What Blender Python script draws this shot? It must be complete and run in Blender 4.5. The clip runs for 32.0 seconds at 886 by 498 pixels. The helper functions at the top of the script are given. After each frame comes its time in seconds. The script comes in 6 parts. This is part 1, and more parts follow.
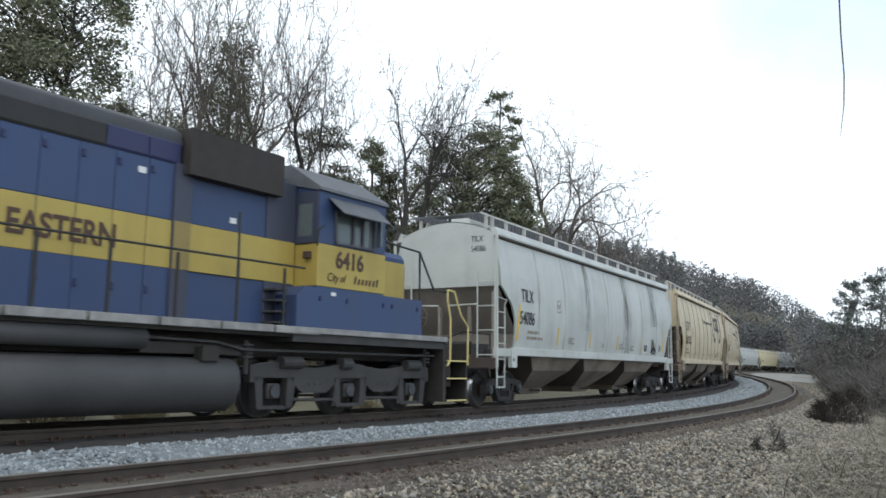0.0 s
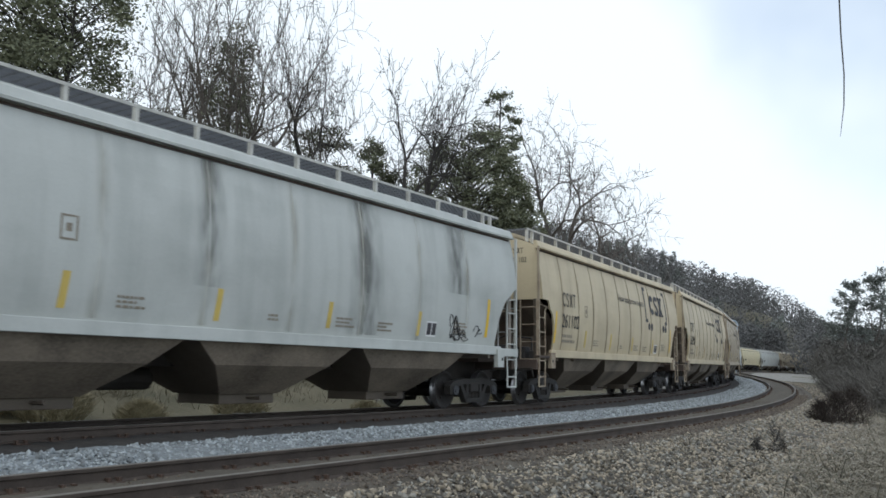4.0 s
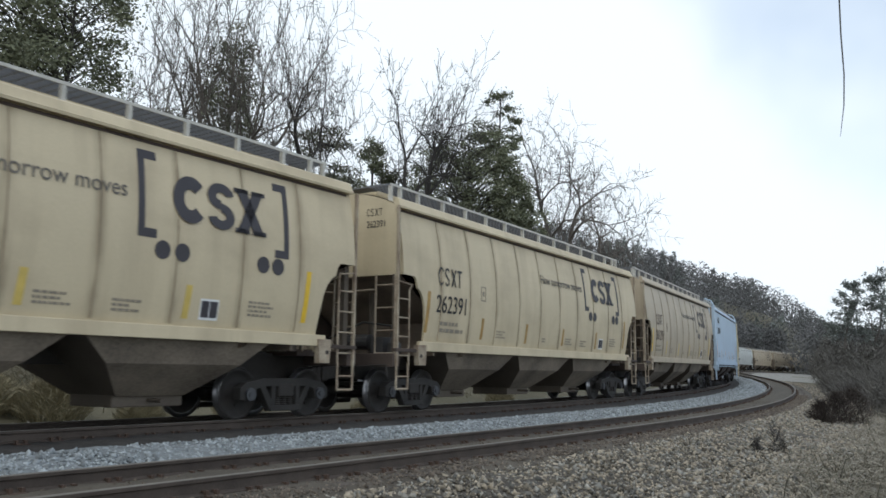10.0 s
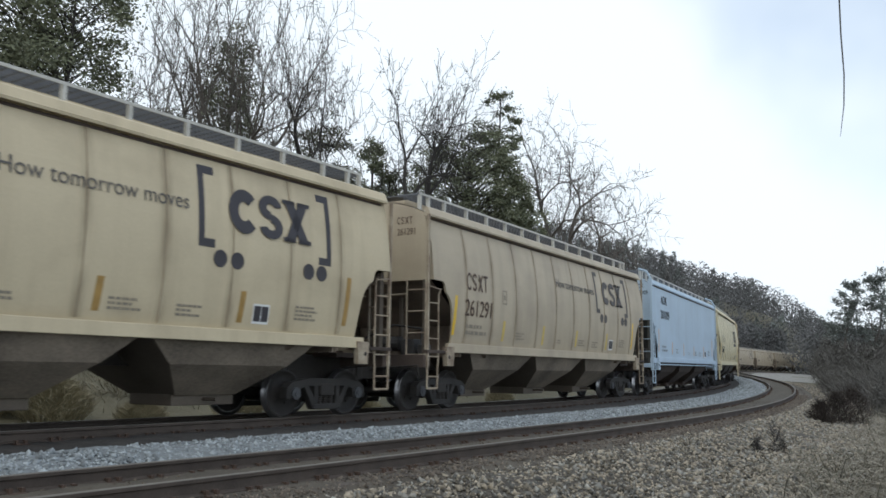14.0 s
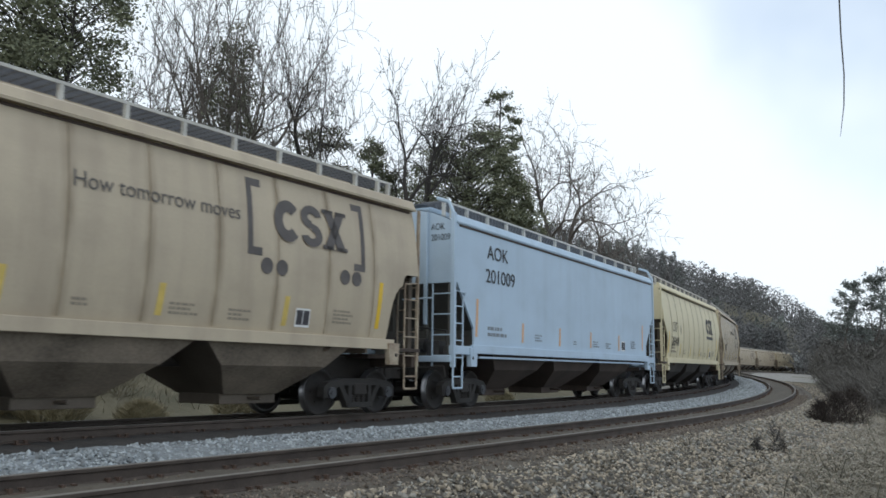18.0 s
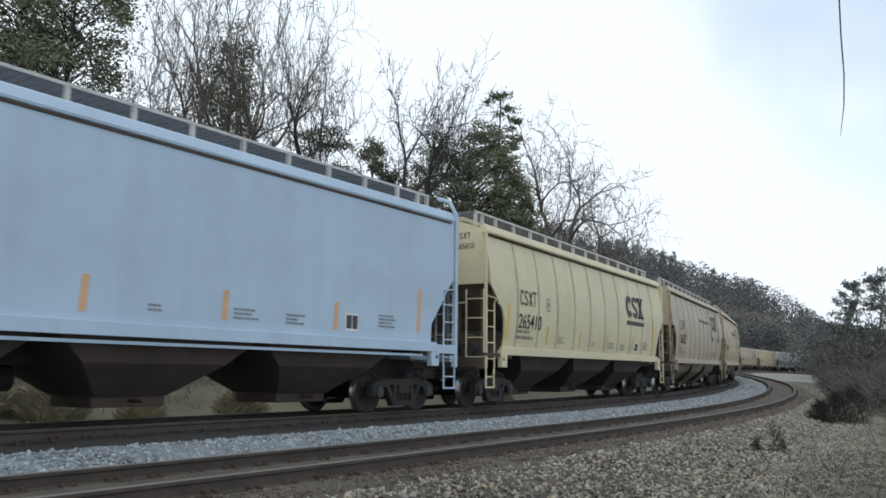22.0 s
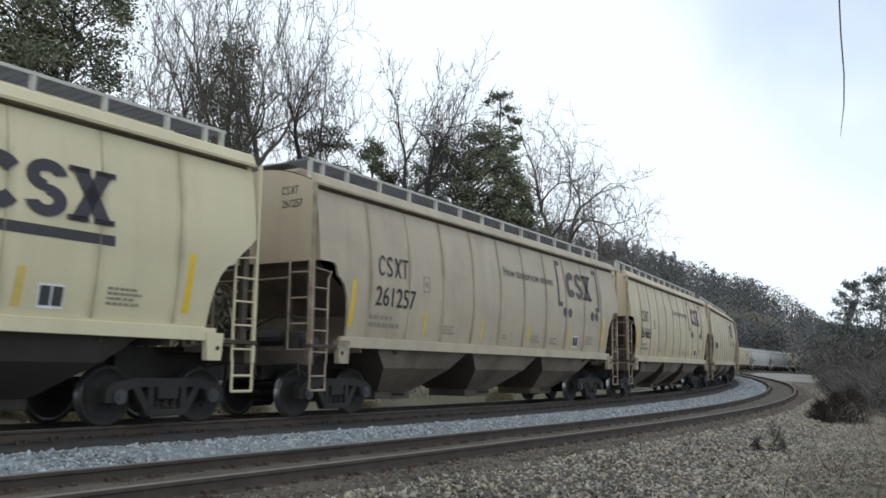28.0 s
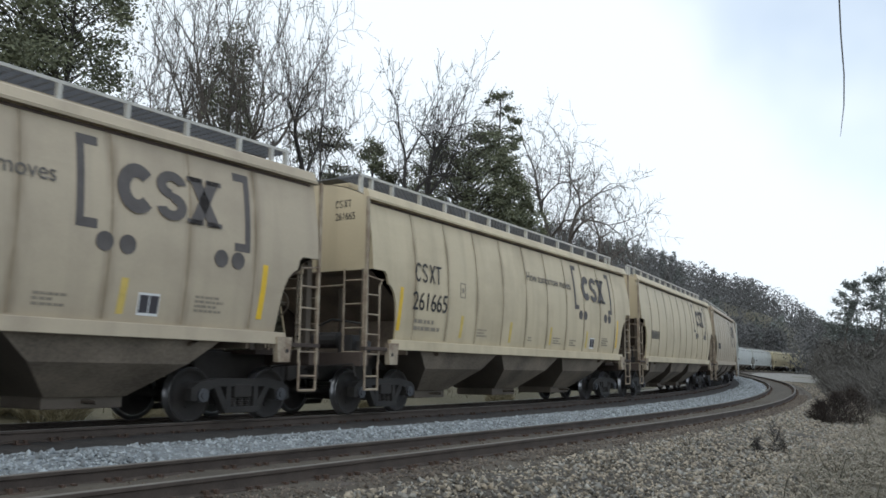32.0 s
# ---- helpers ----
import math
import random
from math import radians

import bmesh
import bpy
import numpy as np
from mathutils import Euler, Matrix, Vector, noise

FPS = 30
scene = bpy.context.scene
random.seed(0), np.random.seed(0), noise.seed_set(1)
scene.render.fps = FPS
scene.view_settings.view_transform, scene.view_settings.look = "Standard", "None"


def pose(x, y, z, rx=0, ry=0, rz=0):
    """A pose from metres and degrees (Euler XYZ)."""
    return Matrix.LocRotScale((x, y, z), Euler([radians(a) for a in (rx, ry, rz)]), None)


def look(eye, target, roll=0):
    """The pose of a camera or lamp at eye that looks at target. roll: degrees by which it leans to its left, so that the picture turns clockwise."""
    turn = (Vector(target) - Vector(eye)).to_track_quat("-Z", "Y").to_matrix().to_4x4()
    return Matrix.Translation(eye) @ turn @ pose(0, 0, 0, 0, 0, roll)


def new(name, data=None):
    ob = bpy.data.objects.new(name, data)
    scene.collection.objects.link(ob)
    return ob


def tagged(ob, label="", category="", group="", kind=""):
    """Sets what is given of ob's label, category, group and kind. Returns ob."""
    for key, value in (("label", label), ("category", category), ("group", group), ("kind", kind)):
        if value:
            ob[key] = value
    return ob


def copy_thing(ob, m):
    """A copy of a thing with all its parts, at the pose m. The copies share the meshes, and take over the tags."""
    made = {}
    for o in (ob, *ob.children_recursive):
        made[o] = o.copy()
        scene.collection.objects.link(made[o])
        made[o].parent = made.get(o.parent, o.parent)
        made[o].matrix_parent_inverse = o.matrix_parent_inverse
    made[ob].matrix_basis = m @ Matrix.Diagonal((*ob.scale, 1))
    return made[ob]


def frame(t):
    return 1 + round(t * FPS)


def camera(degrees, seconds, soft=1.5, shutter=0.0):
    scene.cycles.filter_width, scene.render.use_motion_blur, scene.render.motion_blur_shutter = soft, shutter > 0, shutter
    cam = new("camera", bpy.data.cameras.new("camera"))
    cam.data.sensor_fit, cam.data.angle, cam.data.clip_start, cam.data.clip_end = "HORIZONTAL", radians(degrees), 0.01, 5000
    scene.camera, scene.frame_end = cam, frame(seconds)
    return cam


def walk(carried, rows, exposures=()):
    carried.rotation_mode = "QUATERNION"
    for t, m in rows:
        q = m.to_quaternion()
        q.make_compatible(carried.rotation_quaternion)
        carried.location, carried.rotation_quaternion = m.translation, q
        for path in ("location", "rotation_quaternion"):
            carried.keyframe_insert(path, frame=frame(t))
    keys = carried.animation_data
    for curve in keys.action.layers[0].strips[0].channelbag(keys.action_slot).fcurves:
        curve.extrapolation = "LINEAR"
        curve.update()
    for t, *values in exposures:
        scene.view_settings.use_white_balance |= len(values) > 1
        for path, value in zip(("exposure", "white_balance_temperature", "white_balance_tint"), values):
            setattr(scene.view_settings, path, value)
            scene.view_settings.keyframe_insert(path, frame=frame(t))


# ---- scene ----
cam = camera(54.985, 32.0, soft=1.6, shutter=0.4)
EYE = pose(0, 0, 1.45, 96.313, 0, 0) @ pose(0, 0, 0, 0, 0, 3.219)
walk(cam, [(0.0, EYE), (32.0, EYE)], [(0.0, 0.16, 6050, 5), (0.7, 0.10, 6050, 5), (1.5, -0.02, 6050, 5), (2.3, -0.12, 6050, 5), (3.2, -0.16, 6050, 5), (32.0, -0.16, 6050, 5)])

# ---- the line of the tracks: curvature along the train's track, in metres from a point abreast of the camera ----
NODE_S = [-260, -30, -10, 10, 25, 40, 60, 80, 100, 125, 150, 172, 190, 210, 280, 420]
NODE_K = [0.002, 0.002, -0.0015, 0.0058, 0.0060, 0.0029, 0.0030, 0.0024, 0.0002, -0.0028, -0.0045, -0.0052, -0.0040, -0.0006, 0.0, 0.0]
STEP = 0.5
LINE_S = np.arange(-260, 420 + STEP, STEP)
_k = np.interp(LINE_S, NODE_S, NODE_K)
_zero = int(round(260 / STEP))
_th = np.concatenate([[0], np.cumsum((_k[1:] + _k[:-1]) / 2 * STEP)])
LINE_T = _th - _th[_zero] + 0.97164
_x = np.concatenate([[0], np.cumsum((np.cos(LINE_T[1:]) + np.cos(LINE_T[:-1])) / 2 * STEP)])
_y = np.concatenate([[0], np.cumsum((np.sin(LINE_T[1:]) + np.sin(LINE_T[:-1])) / 2 * STEP)])
LINE_X = _x - _x[_zero] - 4.631
LINE_Y = _y - _y[_zero] + 15.076
CANT = 0.0551            # both tracks lean into the bend
SPACING = 5.13           # between the centres of the two tracks
DROP = -0.138            # the train's track lies a little lower
GRADE = -0.004
SPEED = 3.9416           # of the train, towards smaller s


def closer(s):
    """How much nearer to the other track the train's track runs along the bend."""
    return 0.72 * float(np.interp(s, [22, 58], [0, 1]))


def on_line(s, lat=0.0, z=0.0, near=False):
    """A point of the track's own leaning frame: s along, lat towards the camera's side, z above the rail tops."""
    x, y, th = np.interp(s, LINE_S, LINE_X), np.interp(s, LINE_S, LINE_Y), np.interp(s, LINE_S, LINE_T)
    c, d = math.cos(CANT), math.sin(CANT)
    l = lat * c - z * d + (SPACING if near else closer(s))
    h = lat * d + z * c + (0 if near else DROP) + GRADE * s
    return Vector((x + l * math.sin(th), y - l * math.cos(th), h))


def level(s, lat, z):
    """A point beside the tracks: lat from the train's centre line, z plain height."""
    x, y, th = np.interp(s, LINE_S, LINE_X), np.interp(s, LINE_S, LINE_Y), np.interp(s, LINE_S, LINE_T)
    lat = lat + closer(s) * min(1, max(0, (4.2 - lat) / 1.6))
    return Vector((x + lat * math.sin(th), y - lat * math.cos(th), z))


def track_pose(s, half):
    """The pose of a vehicle whose trucks stand half in front of and behind s; its x runs to the train's rear, its -y to the camera's side."""
    a, b = on_line(s - half), on_line(s + half)
    x = (b - a).normalized()
    y = Vector((-x.y, x.x, 0)).normalized()
    z = x.cross(y)
    m = Matrix((x, y, z)).transposed().to_4x4()
    return Matrix.Translation((a + b) / 2) @ m @ Matrix.Rotation(-CANT, 4, "X")


# ---- light ----
world = bpy.data.worlds.new("sky")
scene.world = world
world.use_nodes = True
_n, _l = world.node_tree.nodes, world.node_tree.links
_bg = _n["Background"]
_sky = _n.new("ShaderNodeTexSky")
_sky.sky_type, _sky.sun_disc = "NISHITA", False
_sky.sun_elevation, _sky.sun_rotation = radians(38), radians(150)
_tc = _n.new("ShaderNodeTexCoord")
# thin overcast, opening a little to blue high up towards +x
_sep = _n.new("ShaderNodeSeparateXYZ")
_l.new(_tc.outputs["Generated"], _sep.inputs[0])
_noise = _n.new("ShaderNodeTexNoise")
_noise.inputs["Scale"].default_value, _noise.inputs["Detail"].default_value = 3.0, 4
_l.new(_tc.outputs["Generated"], _noise.inputs["Vector"])
def _math(op, first, second, third=0.0):
    k = _n.new("ShaderNodeMath")
    k.operation = op
    for socket, v in zip(k.inputs, (first, second, third)):
        if isinstance(v, float):
            socket.default_value = v
        else:
            _l.new(v, socket)
    return k.outputs[0]


_high = _math("MULTIPLY", _math("MINIMUM", _sep.outputs["Z"], 0.4), 0.8)
_sum = _math("MULTIPLY_ADD", _noise.outputs["Fac"], 0.35, _math("MULTIPLY_ADD", _sep.outputs["X"], 0.6, _high))
_rng = _n.new("ShaderNodeMapRange")
_rng.interpolation_type = "SMOOTHSTEP"
for _k, _v in (("From Min", 0.56), ("From Max", 0.74), ("To Min", 1.0), ("To Max", 0.46)):
    _rng.inputs[_k].default_value = _v
_l.new(_sum, _rng.inputs["Value"])
_mix = _n.new("ShaderNodeMix")
_mix.data_type = "RGBA"
_l.new(_rng.outputs[0], _mix.inputs[0])
_gain = _n.new("ShaderNodeVectorMath")
_gain.operation = "SCALE"
_gain.inputs["Scale"].default_value = 1.7
_l.new(_sky.outputs[0], _gain.inputs[0])
_l.new(_gain.outputs[0], _mix.inputs[6])
_mix.inputs[7].default_value = (10.2, 10.4, 10.8, 1)
_l.new(_mix.outputs[2], _bg.inputs["Color"])
_bg.inputs["Strength"].default_value = 0.115

sun = new("sun", bpy.data.lights.new("sun", "SUN"))
sun.data.energy, sun.data.angle, sun.data.color = 0.5, radians(14), (1.0, 0.95, 0.88)
sun.matrix_world = look((0, 0, 60), (12, 34, 20))

# ---- materials ----
def material(name, base, rough=0.8, metal=0.0, vary=0.25, scale=3.0, fine=40.0, bump=0.15, tint=None, stretch=(1, 1, 1), distance=0.01, island=0.0, each=0.0):
    """A surface with colour variation at two scales and fine relief, in the thing's own metres."""
    m = bpy.data.materials.new(name)
    m.use_nodes = True
    n, l = m.node_tree.nodes, m.node_tree.links
    b = n["Principled BSDF"]
    b.inputs["Roughness"].default_value, b.inputs["Metallic"].default_value = rough, metal
    tc, mp = n.new("ShaderNodeTexCoord"), n.new("ShaderNodeMapping")
    mp.inputs["Scale"].default_value = stretch
    l.new(tc.outputs["Object"], mp.inputs[0])
    coarse, grain = n.new("ShaderNodeTexNoise"), n.new("ShaderNodeTexNoise")
    coarse.inputs["Scale"].default_value, coarse.inputs["Detail"].default_value = scale, 4
    grain.inputs["Scale"].default_value, grain.inputs["Detail"].default_value = fine, 3
    l.new(mp.outputs[0], coarse.inputs["Vector"])
    l.new(tc.outputs["Object"], grain.inputs["Vector"])
    add = n.new("ShaderNodeMath")
    add.operation = "MULTIPLY_ADD"
    l.new(grain.outputs["Fac"], add.inputs[0])
    add.inputs[1].default_value = 0.45
    l.new(coarse.outputs["Fac"], add.inputs[2])
    rng = n.new("ShaderNodeMapRange")
    rng.inputs["From Min"].default_value, rng.inputs["From Max"].default_value = 0.45, 1.0
    l.new(add.outputs[0], rng.inputs["Value"])
    mix = n.new("ShaderNodeMix")
    mix.data_type = "RGBA"
    l.new(rng.outputs[0], mix.inputs[0])
    dark = [c * (1 - vary) for c in base] if tint is None else tint
    mix.inputs[6].default_value, mix.inputs[7].default_value = (*dark, 1), (*[min(1, c * (1 + vary * 0.6)) for c in base], 1)
    out = mix.outputs[2]
    if island or each:
        hsv = n.new("ShaderNodeHueSaturation")
        src = n.new("ShaderNodeNewGeometry").outputs["Random Per Island"] if island else n.new("ShaderNodeObjectInfo").outputs["Random"]
        r2 = n.new("ShaderNodeMapRange")
        k = island or each
        r2.inputs["To Min"].default_value, r2.inputs["To Max"].default_value = 1 - k, 1 + k
        l.new(src, r2.inputs["Value"])
        l.new(r2.outputs[0], hsv.inputs["Value"])
        l.new(out, hsv.inputs["Color"])
        out = hsv.outputs[0]
    l.new(out, b.inputs["Base Color"])
    if bump:
        bp = n.new("ShaderNodeBump")
        bp.inputs["Strength"].default_value, bp.inputs["Distance"].default_value = bump, distance
        l.new(add.outputs[0], bp.inputs["Height"])
        l.new(bp.outputs[0], b.inputs["Normal"])
    return m


def wagon_paint(name, base, dirt, amount, rough=0.55):
    """Weathered paint: long vertical streaks of dirt, blotches, and dust that gathers in broad patches."""
    m = material(name, base, rough, 0, 0.10, 0.5, 25, 0.05, distance=0.004)
    n, l = m.node_tree.nodes, m.node_tree.links
    b = n["Principled BSDF"]
    src = b.inputs["Base Color"].links[0].from_socket
    tc = n.new("ShaderNodeTexCoord")
    fac = None
    for scale, stretch, lo, hi in ((1.0, (1.1, 0.8, 0.10), 0.48, 0.85), (0.55, (0.7, 0.5, 1.0), 0.48, 0.8)):
        mp, no, rg = n.new("ShaderNodeMapping"), n.new("ShaderNodeTexNoise"), n.new("ShaderNodeMapRange")
        mp.inputs["Scale"].default_value = stretch
        l.new(tc.outputs["Object"], mp.inputs[0])
        add = n.new("ShaderNodeVectorMath")
        add.operation = "ADD"
        info = n.new("ShaderNodeObjectInfo")
        l.new(mp.outputs[0], add.inputs[0])
        l.new(info.outputs["Random"], add.inputs[1])
        no.inputs["Scale"].default_value, no.inputs["Detail"].default_value = scale * 2, 5
        l.new(add.outputs[0], no.inputs["Vector"])
        rg.inputs["From Min"].default_value, rg.inputs["From Max"].default_value, rg.inputs["To Max"].default_value = lo, hi, amount
        l.new(no.outputs["Fac"], rg.inputs["Value"])
        mx = n.new("ShaderNodeMix")
        mx.data_type = "RGBA"
        l.new(rg.outputs[0], mx.inputs[0])
        l.new(src, mx.inputs[6])
        mx.inputs[7].default_value = (*dirt, 1)
        src = mx.outputs[2]
    l.new(src, b.inputs["Base Color"])
    return m


TAN = wagon_paint("tan_paint", (0.548, 0.462, 0.308), (0.27, 0.21, 0.13), 0.46)
TAN_PALE = wagon_paint("pale_tan_paint", (0.615, 0.545, 0.355), (0.40, 0.33, 0.20), 0.3)
TAN_DIRTY = wagon_paint("dusty_tan_paint", (0.445, 0.374, 0.268), (0.26, 0.21, 0.155), 0.5)
GREY_WHITE = wagon_paint("grey_white_paint", (0.49, 0.502, 0.472), (0.24, 0.25, 0.23), 0.45)
SKY_GREY = wagon_paint("pale_blue_grey_paint", (0.42, 0.52, 0.62), (0.28, 0.33, 0.38), 0.3)
BLUE = wagon_paint("blue_paint", (0.034, 0.060, 0.142), (0.05, 0.06, 0.11), 0.5)
DARK_BLUE = wagon_paint("dark_blue_paint", (0.024, 0.028, 0.09), (0.03, 0.03, 0.06), 0.4)
YELLOW = wagon_paint("yellow_paint", (0.44, 0.335, 0.075), (0.25, 0.17, 0.05), 0.4)
BLACK_PAINT = material("black_paint", (0.020, 0.019, 0.018), 0.6, 0, 0.3, 2, 30)
ORANGE = material("orange_reflector", (0.60, 0.35, 0.18), 0.4, 0, 0.15, 5, 60, 0)
SEAM = material("dirty_seam", (0.30, 0.24, 0.16), 0.8, 0, 0.4, 1.2, 20, 0.1)
SEAM_PALE = material("pale_seam", (0.42, 0.35, 0.21), 0.8, 0, 0.4, 1.2, 20, 0.1)
STRIPE = material("yellow_reflector", (0.70, 0.45, 0.02), 0.4, 0, 0.15, 5, 60, 0)
STRIPE_FADED = material("dusty_yellow_reflector", (0.58, 0.43, 0.11), 0.6, 0, 0.2, 5, 60, 0)
STRIPE_BROWN = material("browned_reflector", (0.36, 0.22, 0.06), 0.6, 0, 0.3, 5, 60, 0)
MARK = material("dark_lettering", (0.022, 0.021, 0.022), 0.6, 0, 0.2, 3, 40, 0)
SLOGAN = material("faded_navy_lettering", (0.11, 0.098, 0.085), 0.6, 0, 0.2, 3, 40, 0)
NAVY_FADED = material("dusty_navy_lettering", (0.10, 0.088, 0.082), 0.7, 0, 0.3, 3, 40, 0)
NAVY = material("navy_lettering", (0.042, 0.037, 0.042), 0.6, 0, 0.2, 3, 40, 0)
BROWN_MARK = material("brown_lettering", (0.07, 0.035, 0.02), 0.6, 0, 0.2, 3, 40, 0)
FAINT_GREY = material("faint_grey_stencil", (0.21, 0.23, 0.25), 0.7, 0, 0.2, 3, 40, 0)
FAINT = material("faint_stencil", (0.25, 0.215, 0.165), 0.7, 0, 0.2, 3, 40, 0)
WHITE_PAINT = material("white_paint", (0.72, 0.72, 0.70), 0.6, 0, 0.15, 4, 40, 0.05)
SOOT = material("grimy_underframe", (0.034, 0.029, 0.025), 0.85, 0, 0.45, 1.6, 30, 0.2)
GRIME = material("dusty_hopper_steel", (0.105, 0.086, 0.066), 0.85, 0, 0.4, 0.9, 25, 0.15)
FRAME_GREY = material("grey_truck_frame", (0.050, 0.047, 0.045), 0.75, 0, 0.35, 2.5, 30, 0.15)
UNDER_GREY = material("grey_brown_side_frame", (0.031, 0.028, 0.025), 0.9, 0, 0.4, 2, 30, 0.15)
WHEEL_STEEL = material("brown_wheel_steel", (0.028, 0.024, 0.021), 0.8, 0.0, 0.3, 5, 40, 0.1)
TREAD = material("polished_tread", (0.30, 0.30, 0.31), 0.28, 0.9, 0.1, 5, 40, 0.0)
TANK = material("dusty_grey_tank", (0.062, 0.060, 0.059), 0.6, 0, 0.3, 1.2, 25, 0.1)
RAIL_SIDE = material("rusty_rail", (0.070, 0.054, 0.043), 0.85, 0.1, 0.35, 3, 40, 0.15)
RAIL_TOP = material("worn_rail_head", (0.15, 0.135, 0.115), 0.75, 0.1, 0.2, 2, 30, 0.05)
TIE = material("weathered_tie_wood", (0.062, 0.050, 0.040), 0.9, 0, 0.4, 6, 60, 0.3, each=0.25)
DIRT = material("brown_track_dirt", (0.078, 0.065, 0.048), 0.95, 0, 0.4, 2, 35, 0.6, distance=0.03)
BALLAST = material("pale_ballast", (0.20, 0.217, 0.225), 0.9, 0, 0.4, 5, 22, 0.9, distance=0.05)
STONE_PALE = material("pale_ballast_stone", (0.275, 0.297, 0.305), 0.85, 0, 0.25, 9, 60, 0.2, island=0.5)
STONE_GREY = material("grey_ballast_stone", (0.215, 0.205, 0.178), 0.9, 0, 0.3, 9, 60, 0.2, island=0.7)
STONE_TAN = material("tan_ballast_stone", (0.25, 0.215, 0.162), 0.9, 0, 0.3, 9, 60, 0.2, island=0.75)
GRAVEL = material("tan_gravel", (0.075, 0.064, 0.050), 0.95, 0, 0.5, 9, 30, 0.9, distance=0.05)
SOIL = material("winter_ground", (0.125, 0.108, 0.07), 0.95, 0, 0.45, 0.35, 8, 0.6, distance=0.08, tint=(0.07, 0.066, 0.038))
GLASS = material("dull_window_glass", (0.12, 0.14, 0.14), 0.08, 0, 0.1, 2, 10, 0)
RUST = material("rust", (0.075, 0.048, 0.034), 0.9, 0, 0.4, 6, 40, 0.2)
BARK = material("grey_bark", (0.115, 0.10, 0.085), 0.95, 0, 0.35, 3, 30, 0.3)
BARK_PALE = material("pale_bark", (0.25, 0.23, 0.21), 0.95, 0, 0.35, 3, 30, 0.3)
LEAF = material("dark_evergreen_leaf", (0.150, 0.160, 0.095), 0.75, 0, 0.4, 0.5, 9, 0, island=0.4)
LEAF_DULL = material("dull_evergreen_leaf", (0.165, 0.168, 0.115), 0.8, 0, 0.4, 0.5, 9, 0, island=0.4)
# woods' grey is lightened so that its colour carries the distance haze
HAZED_WOOD = material("hazed_bare_woods", (0.138, 0.137, 0.136), 0.95, 0, 0.3, 0.05, 2, 0, island=0.15)
# needles paled towards blue-grey, haze put into the base colour
HAZED_PINE = material("far_pines", (0.165, 0.180, 0.165), 0.95, 0, 0.35, 0.08, 2, 0, island=0.3)
STRAW = material("bleached_straw", (0.27, 0.245, 0.195), 0.95, 0, 0.3, 1.5, 20, 0, island=0.35)
DARK_TWIG = material("red_brown_twigs", (0.046, 0.036, 0.030), 0.95, 0, 0.3, 1.5, 20, 0, island=0.4)
PALE_GRASS = material("pale_dry_grass", (0.145, 0.132, 0.10), 0.95, 0, 0.3, 1.5, 20, 0, island=0.4)
GRASS = material("dry_grass", (0.21, 0.19, 0.14), 0.95, 0, 0.3, 1.5, 20, 0, island=0.35)
BRUSH = material("dry_brush", (0.175, 0.155, 0.105), 0.95, 0, 0.3, 1.5, 20, 0, island=0.4)
THICKET = material("grey_brown_twigs", (0.112, 0.105, 0.094), 0.95, 0, 0.3, 1.5, 20, 0, island=0.4)
STONE_DIRT = material("brown_dirt_stone", (0.12, 0.098, 0.074), 0.95, 0, 0.3, 9, 60, 0.2, island=0.4)
GRATING = material("steel_grating", (0.15, 0.155, 0.165), 0.6, 0.3, 0.2, 3, 30, 0.05)
END_GREY = material("grey_brown_end_paint", (0.30, 0.265, 0.225), 0.8, 0, 0.35, 0.9, 20, 0.1)
BED_DARK = material("shaded_dirty_ballast", (0.044, 0.039, 0.034), 0.95, 0, 0.4, 4, 25, 0.8, distance=0.04)
STONE_RED = material("rusty_brown_stone", (0.125, 0.102, 0.080), 0.95, 0, 0.3, 9, 60, 0.2, island=0.5)
STEP_YELLOW = material("faded_yellow_rail", (0.60, 0.50, 0.20), 0.6, 0, 0.2, 5, 40, 0)
GRIME_SHADE = material("grimy_brown_shaded_steel", (0.068, 0.050, 0.040), 0.9, 0, 0.4, 1.1, 25, 0.15)
LIT_BAY_SIDE = material("dusty_brown_lit_side", (0.185, 0.152, 0.115), 0.85, 0, 0.75, 0.8, 22, 0.15)
BOARD_POST = material("pale_board_paint", (0.50, 0.49, 0.45), 0.65, 0, 0.3, 3, 40, 0.05)
BEARING = material("blue_grey_bearing_cap", (0.060, 0.060, 0.064), 0.6, 0.1, 0.3, 6, 40, 0.1)
UNDERGROWTH = material("dark_olive_undergrowth", (0.065, 0.062, 0.042), 0.95, 0, 0.4, 0.6, 9, 0, island=0.4)
DUST_BALLAST = material("dusty_grey_ballast", (0.25, 0.24, 0.215), 0.9, 0, 0.4, 5, 22, 0.9, distance=0.05)
MOUND = material("pale_dry_brush", (0.30, 0.265, 0.17), 0.95, 0, 0.3, 1.5, 20, 0, island=0.3)
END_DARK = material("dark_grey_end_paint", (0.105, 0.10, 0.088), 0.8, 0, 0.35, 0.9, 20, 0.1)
BARK_DARK = material("dark_bark", (0.048, 0.043, 0.039), 0.95, 0, 0.3, 3, 30, 0.3)


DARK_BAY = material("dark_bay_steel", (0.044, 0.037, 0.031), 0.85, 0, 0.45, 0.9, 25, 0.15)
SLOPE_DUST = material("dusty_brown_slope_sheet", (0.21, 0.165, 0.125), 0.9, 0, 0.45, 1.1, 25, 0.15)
LADDER_DUST = material("dusty_cream_ladder_paint", (0.33, 0.285, 0.21), 0.8, 0, 0.5, 3, 30, 0.1, tint=(0.14, 0.09, 0.06))


